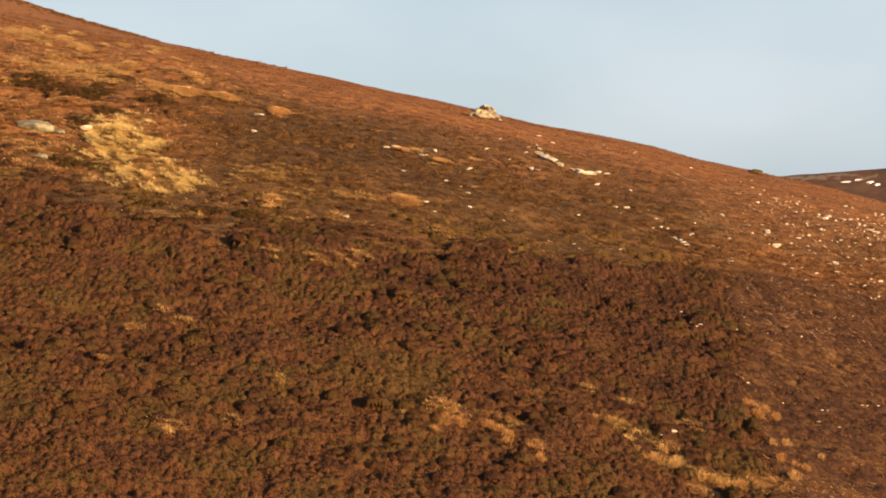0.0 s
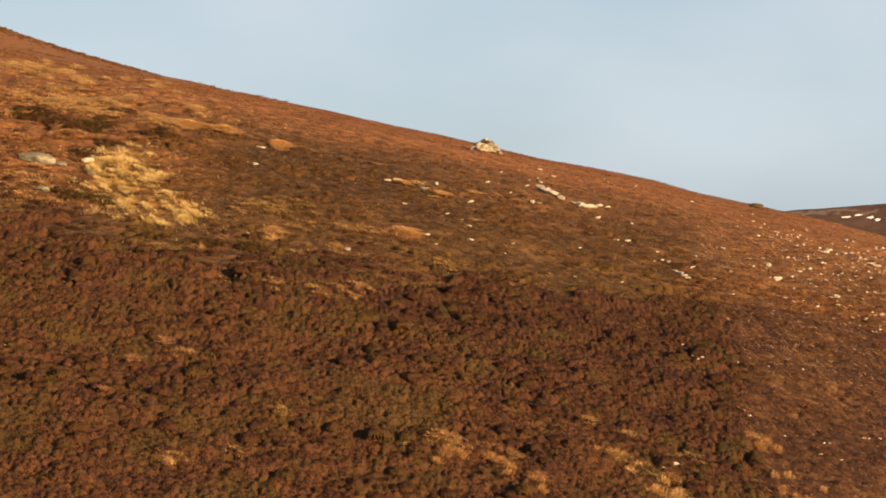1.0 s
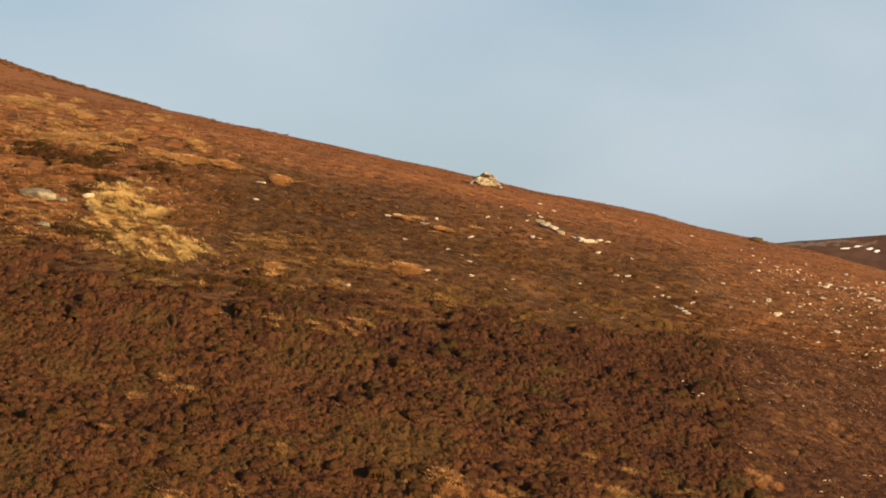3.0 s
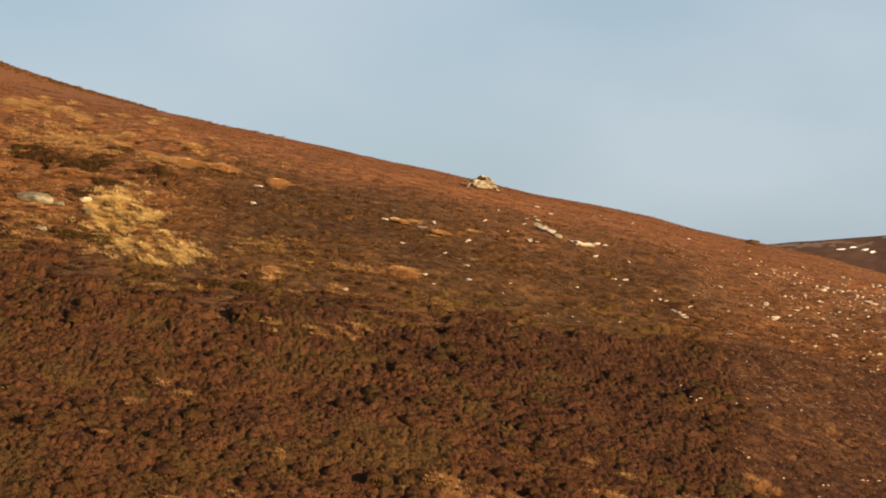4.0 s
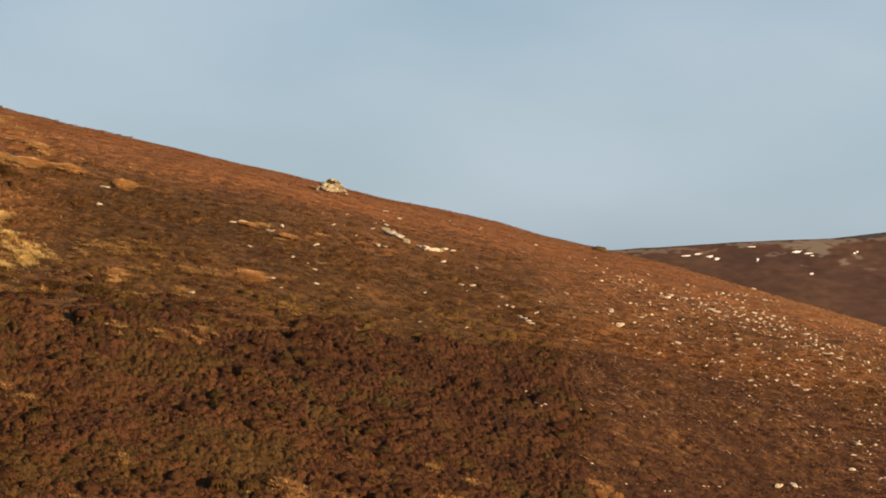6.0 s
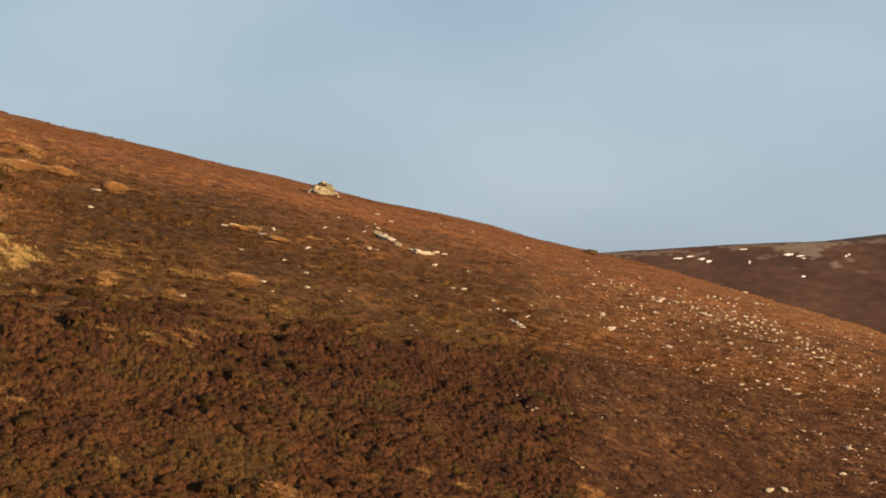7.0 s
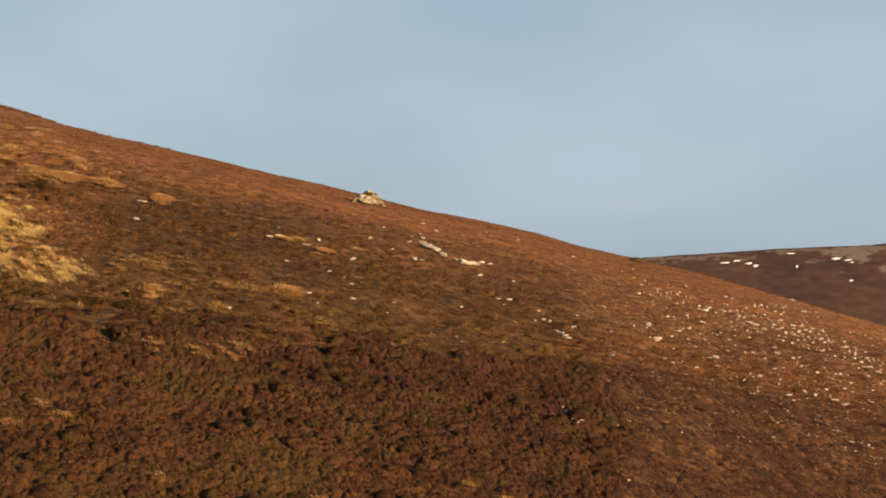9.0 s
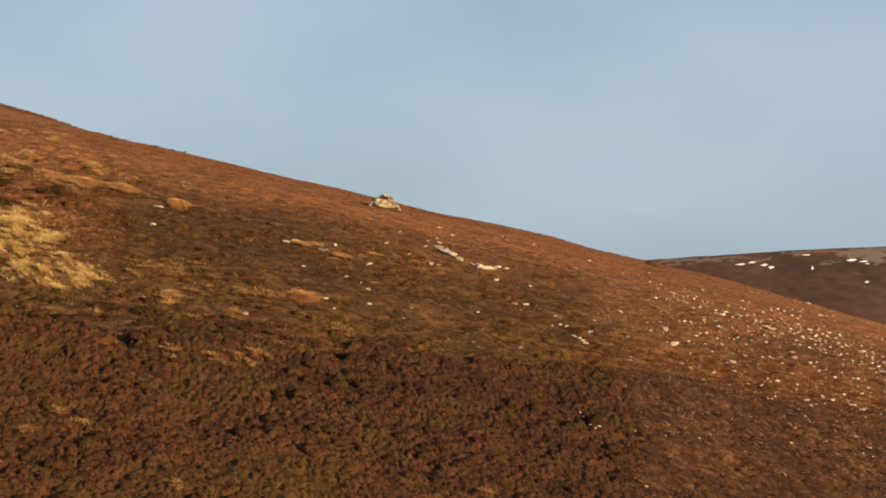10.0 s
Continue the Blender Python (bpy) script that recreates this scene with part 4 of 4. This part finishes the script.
# the same heather going on down the hill and along it
x, y = scatter(5200, -60, 11, 20, 80)
ok = (in_heather(x, y) > 0) & ((x < -1.8 - 0.225 * y) | (y < 49.5))
x, y = x[ok], y[ok]
r = rng.uniform(0.3, 0.6, len(x))
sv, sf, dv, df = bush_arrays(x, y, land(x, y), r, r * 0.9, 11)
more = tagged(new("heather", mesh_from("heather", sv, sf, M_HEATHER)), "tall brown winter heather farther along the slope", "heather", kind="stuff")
part("woody_base", mesh_from("woody_base", dv, df, M_BASE), more, "heather canopy under the shoots, darker than they are")

# large bushes that stand out of the rest
def bush_mesh(k, mat, twigs):
    """One bush of unit radius: a round of upright clumps, highest in the middle, with shoots on them."""
    def rise(x, y):
        r = np.hypot(x, y) * (0.85 + 0.4 * lumps(x, y, 0.6, 80 + k))
        clumps = 0.55 * domes(x + 9 * k, 0.7 * y, 0.78, 81)[0] + 0.30 * domes(x + 9 * k, 0.7 * y, 0.42, 82)[0]
        return np.sqrt(np.maximum(1 - r * r, 0)) * (0.55 + clumps) - 0.5 * smooth(0.75, 1.1, r)

    v, f = grid(np.linspace(-1.15, 1.15, 24), np.linspace(-1.15, 1.15, 24), rise)
    f = f[(v[f][:, :, 2] > -0.42).all(1)]
    used, order = np.unique(f, return_inverse=True)
    tint = np.clip((k * 0.37) % 1.0 + 0.5 * (domes(v[used, 0] + 9 * k, 0.7 * v[used, 1], 0.78, 81)[1] - 0.5), 0, 1)
    dome = planted(mesh_from("woody_base", v[used], order.reshape(-1, 4), twigs, 4), tint)
    x, y = scatter(110, -0.8, 0.8, -0.8, 0.8)
    sv, sf = shoots(np.stack([x, y, rise(x, y)], -1) / 3)
    return planted(mesh_from("shoot_dome", 3 * sv, sf, mat), np.full(len(sv), (k * 0.37) % 1.0)), dome


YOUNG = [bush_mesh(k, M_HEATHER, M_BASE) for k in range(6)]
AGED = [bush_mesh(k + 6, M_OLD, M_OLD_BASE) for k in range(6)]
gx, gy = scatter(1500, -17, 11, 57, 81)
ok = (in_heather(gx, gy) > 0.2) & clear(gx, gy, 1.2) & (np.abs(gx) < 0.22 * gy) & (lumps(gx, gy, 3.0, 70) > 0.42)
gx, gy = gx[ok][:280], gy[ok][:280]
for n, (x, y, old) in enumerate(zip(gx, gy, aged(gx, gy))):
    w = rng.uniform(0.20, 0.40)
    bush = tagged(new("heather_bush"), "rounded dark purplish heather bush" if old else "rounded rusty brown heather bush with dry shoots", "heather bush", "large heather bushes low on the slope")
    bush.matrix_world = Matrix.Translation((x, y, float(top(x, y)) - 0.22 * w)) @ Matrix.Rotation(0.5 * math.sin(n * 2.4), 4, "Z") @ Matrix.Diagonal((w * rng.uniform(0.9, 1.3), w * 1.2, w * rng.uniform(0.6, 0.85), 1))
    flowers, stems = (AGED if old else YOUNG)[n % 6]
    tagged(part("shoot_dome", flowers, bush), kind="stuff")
    part("woody_base", stems, bush, "body of the bush under its shoots, darker than they are")

# low heath: small dark cushions all over the open slope
x, y = scatter(11000, -30, 34, 76, 120)
p = (0.20 + 0.80 * smooth(0.45, 0.70, 0.6 * lumps(x * 0.8, y, 3.2, 20) + 0.4 * lumps(x, y, 1.1, 21))) * smooth(118, 92, y) * (1 - 0.75 * smooth(10, 14, x))
ok = (in_heather(x, y) < 0.2) & (rng.random(len(x)) < np.maximum(np.maximum(p, 0.75 * hummocky(x, y) * smooth(98, 92, y)), 0.95 * smooth(-9, -0.5, in_heather(x, y)) * smooth(13, 9, x))) & (np.abs(x) < 4 + 0.30 * y) & (hay(x, y) < 0.45)
for sx, sy, w in [*ON_HEATH, *BY_HEATHER, *BAND_WEST]:
    ok &= np.hypot(x - sx, (y - sy + 0.4) / 2.5) > 0.30 + w
x, y = x[ok], y[ok]
r = rng.uniform(0.16, 0.48, len(x))
flat_h = r * rng.uniform(0.16, 0.30, len(x))
edge = rng.random(len(x)) < smooth(-9, -1, in_heather(x, y)) * smooth(13, 9, x)
mossy = lumps(x, y, 1.6, 36) + 0.35 * smooth(-2, 6, x) > 0.55
for name, pick_one, mat, stem, label in [("low_heath", ~edge, M_OLIVE, M_OLIVE, "low dark cushions of heather on open slope"), ("edge_heath", edge & ~mossy, M_OLD, M_OLD_BASE, "low purplish heather cushions above tall heather"),
                                           ("olive_heath", edge & mossy, M_MOSSY, M_MOSSY, "low olive cushions of heath above tall heather")]:
    sv, sf, dv, df = bush_arrays(x[pick_one], y[pick_one], surface(x[pick_one], y[pick_one]) - 0.03, r[pick_one], flat_h[pick_one] * (1.0 if name == "low_heath" else 1.5), 17)
    heath = tagged(new(name, mesh_from(name, sv, sf, mat)), label, "heather", kind="stuff")
    part("woody_base", mesh_from("woody_base", dv, df, stem), heath, "brown woody stems")

# the burnt strip: charred tufts standing side by side
def tufts(x, y):
    """Height from 0 to 1, and a number for each tuft."""
    p, q = 0.60 * x + 0.10 * (lumps(x, y, 0.3, 90) - 0.5), 0.90 * y + 0.18 * x
    (a, one), (b, two) = domes(p, q, 0.27, 91), domes(p, q, 0.13, 92)
    return 0.6 * a + 0.4 * b, np.clip(0.35 * one + 0.65 * two + 0.10 * (lumps(0.5 * x, y, 2.6, 93) - 0.5), 0, 1)


v, f = grid(np.arange(9.6, 28, 0.065), np.arange(57, 95, 0.08), lambda x, y: surface(x, y) - 0.07 + burnt(x, y) * (0.03 + 0.16 * tufts(x, y)[0]))
mid = v[f].mean(1)
f = f[(burnt(mid[:, 0], mid[:, 1]) > 0.05) & (mid[:, 0] < 2 + 0.245 * mid[:, 1])]
used, order = np.unique(f, return_inverse=True)
me = planted(mesh_from("burnt_heath", v[used], order.reshape(-1, 4), M_CHAR, 4), tufts(v[used, 0], v[used, 1])[1])
me.polygons.foreach_set("use_smooth", np.ones(len(me.polygons), bool))
tagged(new("burnt_heath", me), "low charred heather tufts on burnt strip", "heather", kind="stuff")

DARK = [(-20.4, 100.4, 1.0, 1.6), (-19.4, 100.0, 1.0, 1.2), (-18.3, 99.2, 1.1, 1.2), (-17.3, 98.5, 0.9, 1.0), (-16.8, 100.0, 0.7, 1.0), (-16.5, 104.3, 0.6, 0.8), (-14.2, 99.5, 1.2, 1.0), (-15.8, 96.2, 0.8, 0.7), (-16.6, 93.4, 0.7, 0.6),
        (-14.5, 85.9, 0.6, 0.6), (-15.7, 85.9, 0.7, 0.6), (-10.0, 79.6, 0.5, 0.6), (-11.6, 81.3, 0.6, 0.4), (-9.3, 81.3, 0.5, 0.4), (-5.8, 80.4, 0.5, 0.5), (-3.0, 80.1, 0.5, 0.5), (-7.6, 81.6, 0.7, 0.5)]
for cx, cy, wide, deep in DARK:
    n = int(16 + 26 * wide * deep)
    a, q = rng.uniform(0, 2 * np.pi, n), np.sqrt(rng.random(n))
    x, y = cx + wide * q * np.cos(a), cy + deep * q * np.sin(a)
    r = rng.uniform(0.16, 0.34, n)
    sv, sf, dv, df = bush_arrays(x, y, surface(x, y) - 0.02, r, r * rng.uniform(0.4, 0.7, n), 40)
    clump = tagged(new("heather_clump", planted(mesh_from("heather_clump", sv, sf, M_OLD), np.full(len(sv), 0.9))), "dark olive brown heather clump among tussocks", "heather", "dark heather clumps", kind="stuff")
    part("woody_base", planted(mesh_from("woody_base", dv, df, M_OLD_BASE), np.full(len(dv), 0.6)), clump, "body of the bush under its shoots, darker than they are")

x, y = scatter(5200, -80, -14, 135, 330)
ok = (x < 4 - 0.10 * y + 6) & (np.abs(x) < 6 + 0.24 * y) & (lumps(x * 0.5, y, 6, 62) > 0.3)
x, y = x[ok], y[ok]
r = rng.uniform(0.3, 0.9, len(x))
sv, sf, dv, df = bush_arrays(x, y, land(x, y) - 0.05, r, r * rng.uniform(0.03, 0.06, len(x)), 7)
heath = tagged(new("shoulder_heath", mesh_from("shoulder_heath", sv, sf, M_RUSSET)), "low russet heath on the high shoulder", "heather", kind="stuff")
part("woody_base", mesh_from("woody_base", dv, df, M_OLIVE), heath, "brown woody stems")

# short growth: moor grass, red sedge, burnt stubble, bleached wisps
x, y = scatter(210000, -36, 46, 48, 168)
mx, my = scatter(34000, 10, 32, 56, 94)
kx, ky = scatter(7000, -1.5, 10.5, 59, 66)
x, y = np.concatenate([x, mx, kx]), np.concatenate([y, my, ky])
d = 0.30 + 0.70 * smooth(125, 88, y)
seen = (np.abs(x) < 6 + 0.30 * y) & (rng.random(len(x)) < d)
x, y = x[seen], y[seen]
h = in_heather(x, y)
open_ground = (h < 0.3) | (rng.random(len(x)) < 0.04)
for px, py, a, b in GAPS:
    open_ground |= np.hypot((x - px) / a, (y - py) / b) < 1.1
x, y = x[open_ground], y[open_ground]
b, ru, st, z = burnt(x, y), russet(x, y), straw(x, y), surface(x, y)
is_straw = rng.random(len(x)) < st * (1 - 0.2 * b)
is_burnt = ~is_straw & (rng.random(len(x)) < b * 0.8)
is_red = ~is_straw & ~is_burnt & (rng.random(len(x)) < ru * (1 - b))
is_olive = ~is_straw & ~is_burnt & ~is_red & (rng.random(len(x)) > b)
pick_red = lumps(x, y, 2.5, 31) + 0.35 * (rng.random(len(x)) - 0.5) > 0.5 - 0.3 * (x > 9)
for name, mask, mat, ln, wd, lean, flat, label in [("moor_grass", is_olive, M_OLIVE, 0.15, 0.035, 1.35, 0.8, "short dull brown moor grass and heath"), ("red_sedge", is_red, M_RUSSET, 0.09, 0.04, 1.35, 0.8, "short russet sedge on the upper slope"),
                                       ("burnt_stubble", is_burnt, M_BURNT, 0.17, 0.034, 1.30, 0.75, "short dark stubble of burnt heather"), ("orange_grass", is_straw & pick_red, M_STRAW_RED, 0.26, 0.026, 1.35, 0.5, "bleached orange grass in wisps"), ("blond_grass", is_straw & ~pick_red, M_STRAW, 0.26, 0.026, 1.35, 0.5, "bleached yellow grass in wisps")]:
    v, f = blades(x[mask], y[mask], z[mask] + (0.09 if name == "burnt_stubble" else 0.03), 4, ln, wd, lean, (0.0, 0.0), "grass" in name and name != "moor_grass", 0.16, flat, mat in (M_STRAW, M_STRAW_RED, M_BURNT))
    tagged(new(name, mesh_from(name, v, f, mat)), label, "grass", kind="stuff")

# dry twigs and stems lying over the short heath and the stony ground
for name, count, x0, x1, y0, y1, mat, label in [("dry_twigs", 42000, -15, 12, 79, 108, M_TWIG, "thin dry brown twigs lying over short heath"), ("dead_stems", 36000, 11, 35, 76, 126, M_STRAND, "thin bleached stems strewn over stony ground")]:
    x, y = scatter(count, x0, x1, y0, y1)
    edge = smooth(x0, x0 + 3, x) * smooth(x1, x1 - 2, x) * smooth(y0, y0 + 5, y) * smooth(y1, y1 - 14, y)
    ok = (rng.random(count) < edge * (0.35 + 0.65 * smooth(0.35, 0.6, lumps(x, y, 0.9, 35)))) & (in_heather(x, y) < 0.1) & (np.abs(x) < 4 + 0.26 * y)
    x, y = x[ok], y[ok]
    v, f = blades(x, y, surface(x, y) + 0.055 + 0.08 * burnt(x, y), 2, 0.26, 0.024, 1.40, (0.0, 0.0), False, 0.15, 0.6, True, 0.05, 0.45)
    tagged(new(name, mesh_from(name, v, f, mat)), label, "dead twigs", kind="stuff")

# the great drift of bleached grass beside the boulders, combed downhill
x, y = scatter(60000, -19, -7, 79, 98)
wx, wy = 1.8 * (lumps(x, y, 0.7, 18) - 0.5), 3.0 * (lumps(x, y, 0.7, 28) - 0.5)
across, down = 0.88 * x + 0.48 * y, 0.25 * (-0.48 * x + 0.88 * y)
worn = 0.45 * lumps(across, down, 0.62, 19) + 0.55 * lumps(across, down, 0.24, 29)
ok = inside(x + wx + rng.normal(0, 0.25, len(x)), y + wy + rng.normal(0, 0.4, len(x)), HAY) & (worn > 0.40 + 0.15 * smooth(93, 89, y) + 0.05 * rng.normal(0, 1, len(x)))
x, y = x[ok], y[ok]
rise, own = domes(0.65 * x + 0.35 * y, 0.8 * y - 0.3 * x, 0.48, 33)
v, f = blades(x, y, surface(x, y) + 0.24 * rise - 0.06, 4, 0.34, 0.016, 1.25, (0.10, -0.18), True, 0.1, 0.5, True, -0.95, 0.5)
# own tones each clump; rise puts shading into the colour, paler on tops
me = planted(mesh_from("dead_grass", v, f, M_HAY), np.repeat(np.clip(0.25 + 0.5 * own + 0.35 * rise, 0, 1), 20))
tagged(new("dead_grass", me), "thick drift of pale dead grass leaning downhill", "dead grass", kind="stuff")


# single tussocks
def tussock_mesh(k, mat, count=190):
    """A low mound of fine blades that fall outwards."""
    a, q = rng.uniform(0, 2 * np.pi, count), np.sqrt(rng.random(count))
    q *= 0.75 + 0.25 * np.sin(3 * a + k)
    x, y, z = 0.42 * q * np.cos(a), 0.42 * q * np.sin(a), 0.10 * (1 - q ** 2)
    tilt, long = 0.35 + 0.75 * q + rng.normal(0, 0.25, count), rng.uniform(0.16, 0.38, count)
    da = a + rng.normal(0, 0.9, count)
    dx, dy, dz = np.sin(tilt) * np.cos(da), np.sin(tilt) * np.sin(da), np.cos(tilt)
    w = rng.uniform(0.004, 0.008, count)
    wx, wy = -np.sin(da) * w, np.cos(da) * w
    L, R = np.stack([x - wx, y - wy, z - 0.08], -1), np.stack([x + wx, y + wy, z - 0.08], -1)
    mx, my, mz = x + 0.6 * dx * long, y + 0.6 * dy * long, z + 0.7 * dz * long
    ML, MR = np.stack([mx - wx, my - wy, mz], -1), np.stack([mx + wx, my + wy, mz], -1)
    tip = np.stack([x + 1.4 * dx * long, y + 1.4 * dy * long, z + 0.75 * dz * long], -1)
    o = np.arange(count)[:, None] * 5
    return mesh_from("tussock", np.stack([L, R, ML, MR, tip], 1), np.concatenate([o + [0, 1, 3], o + [0, 3, 2], o + [2, 3, 4]], 1), mat)


ORANGE = [tussock_mesh(k, M_STRAW_RED) for k in range(4)]
BLOND = [tussock_mesh(k, M_STRAW) for k in range(4)]


def laid(x, y, lift, turn, wide, deep, tall):
    """Stands on the slope, sheared to lie along it."""
    sx, sy = float(land(x + 0.4, y) - land(x - 0.4, y)) / 0.8, float(land(x, y + 0.4) - land(x, y - 0.4)) / 0.8
    return Matrix.Translation((x, y, float(surface(x, y)) + lift)) @ Matrix(((1, 0, 0, 0), (0, 1, 0, 0), (sx, sy, 1, 0), (0, 0, 0, 1))) @ Matrix.Rotation(turn, 4, "Z") @ Matrix.Diagonal((wide, deep, tall, 1))


def drift(x, y, wide, deep, mat, label, group):
    """A streak of dead grass lying over, thick in the middle and ragged at its edge."""
    count = int(50 + (1100 if mat is M_EMBER else 400 if y > 95 or y < 80 else 230) * wide * deep)
    a, q = rng.uniform(0, 2 * np.pi, count), (1.05 if mat in (M_STRAW_RED, M_EMBER) else 1.25) * np.sqrt(rng.random(count))
    bx, by = x + wide * q * np.cos(a), y + deep * q * np.sin(a)
    grain = 0.0036 * y
    ok = 0.55 * lumps(bx * 0.5, 0.6 * by, grain, 50) + 0.45 * lumps(bx * 0.7, by, 0.4 * grain, 51) > (0.32 if mat in (M_STRAW_RED, M_EMBER) else 0.38) + 0.16 * q
    bx, by, q = bx[ok], by[ok], q[ok]
    lift = np.maximum(canopy(bx, by) * smooth(-0.5, 2.0, in_heather(bx, by)) + 0.12, 0) if y < 80 else 0.0
    fine = 0.00018 * y
    rise, own = domes(0.7 * bx, by, 0.42, 34)
    v, f = blades(bx, by, (land(bx, by) + lift if y < 80 else surface(bx, by)) + 0.03 + 0.12 * np.maximum(1 - q * q, 0) + 0.16 * rise - 0.03, 5, (0.0024 if y > 80 else 0.0018) * y, fine, 1.35, (0.0, 0.0), True, 0.16, 0.6, True)
    # clump shading goes into the colour too: darker in hollows, paler where rise is high
    me = planted(mesh_from("grass_drift", v, f, mat), np.repeat(np.clip(0.25 + 0.5 * own + 0.35 * rise, 0, 1), 25))
    tagged(new("grass_drift", me), label, "dead grass", group, kind="stuff")


for places in (DRIFTS_HIGH, FLECKS, DRIFTS_MIDDLE, DRIFTS_LOW):
    for x, y, wide, deep in places:
        where = "between heather bushes" if y < 79 else "lying on the open slope"
        drift(x, y, wide, deep, M_DULL if places is DRIFTS_MIDDLE and x > -12 else M_DULL if places is DRIFTS_LOW else M_STRAW, f"pale streak of bleached grass {where}", "pale streaks of dead grass")
for x, y, wide, deep in DRIFTS_RED:
    drift(x, y, wide, deep, M_EMBER if y > 80 and x > -15 else M_STRAW_RED, "orange streak of dead grass lying over", "orange streaks of dead grass")
for k in range(14):
    u = rng.random()
    x, y = 4.4 + 5.6 * u + rng.normal(0, 0.35), 65.2 - 3.6 * u + rng.normal(0, 0.6)
    ob = new("grass_tussock", (BLOND if k % 3 else ORANGE)[k % 4])
    w = rng.uniform(0.45, 0.95)
    ob.matrix_world = laid(x, y, 0.04, k * 1.9, w * 1.1, w, 0.7 + 0.3 * w)
    tagged(ob, "pale dead grass tussock between heather bushes", "grass tussock", "tussocks in the heather")

# grass standing between the heather bushes: x, y, width
STANDING_ORANGE = [(0.0, 62.1, 0.8), (0.45, 62.6, 0.7), (-0.2, 61.2, 0.6), (1.4, 62.8, 0.5), (1.8, 62.6, 0.7), (2.0, 62.2, 0.7), (1.9, 61.3, 0.6), (10.8, 70.1, 0.6), (11.4, 70.4, 0.6), (11.2, 71.1, 0.4), (10.9, 66.2, 0.55), (11.3, 66.0, 0.45), (11.6, 65.6, 0.45), (2.6, 61.2, 0.5), (2.9, 60.4, 0.5)]
STANDING_PALE = [(-1.2, 62.2, 0.35), (11.4, 68.1, 0.5), (10.9, 67.8, 0.4), (6.9, 64.6, 0.6), (7.3, 63.8, 0.7), (7.0, 62.7, 0.7), (7.9, 63.0, 0.6), (11.1, 64.7, 0.6), (12.4, 67.2, 0.4), (-7.7, 57.5, 0.5), (-6.2, 76.0, 0.4), (-3.4, 77.6, 0.4)]
for places, kind, tint in ((STANDING_ORANGE, ORANGE, "orange"), (STANDING_PALE, BLOND, "pale")):
    for k, (x, y, w) in enumerate(places):
        ob = new("grass_tussock", kind[k % 4])
        ob.matrix_world = laid(x, y - 0.5, 0.05 + max(float(canopy(x, y)), 0.0) * 0.6 * (in_heather(x, y) > 0), k * 1.9, 0.9 * w, w, 1.0 * w + 0.3)
        tagged(ob, f"{tint} dead grass tussock standing between heather bushes", "grass tussock", "tussocks in the heather")

k = 0
while k < 46:
    x, y, w = rng.uniform(-27, 2), rng.uniform(83, 126), rng.uniform(0.25, 0.8)
    high = x < -11 and y > 90
    if abs(x) > 3 + 0.21 * y or in_heather(x, y) > -0.3 or rng.random() > (1.0 if high else 0.25):
        continue
    ob = new("grass_tussock", (ORANGE if k % 3 == 0 else BLOND)[k % 4])
    ob.matrix_world = laid(x, y, 0.0, 0.3 * math.sin(k), w * rng.uniform(1.2, 2.0), w, 0.22 + 0.15 * w)
    tagged(ob, f"low {'orange' if k % 3 == 0 else 'pale'} mound of dead grass on slope", "grass tussock", "orange tussocks" if k % 3 == 0 else "blond tussocks")
    k += 1
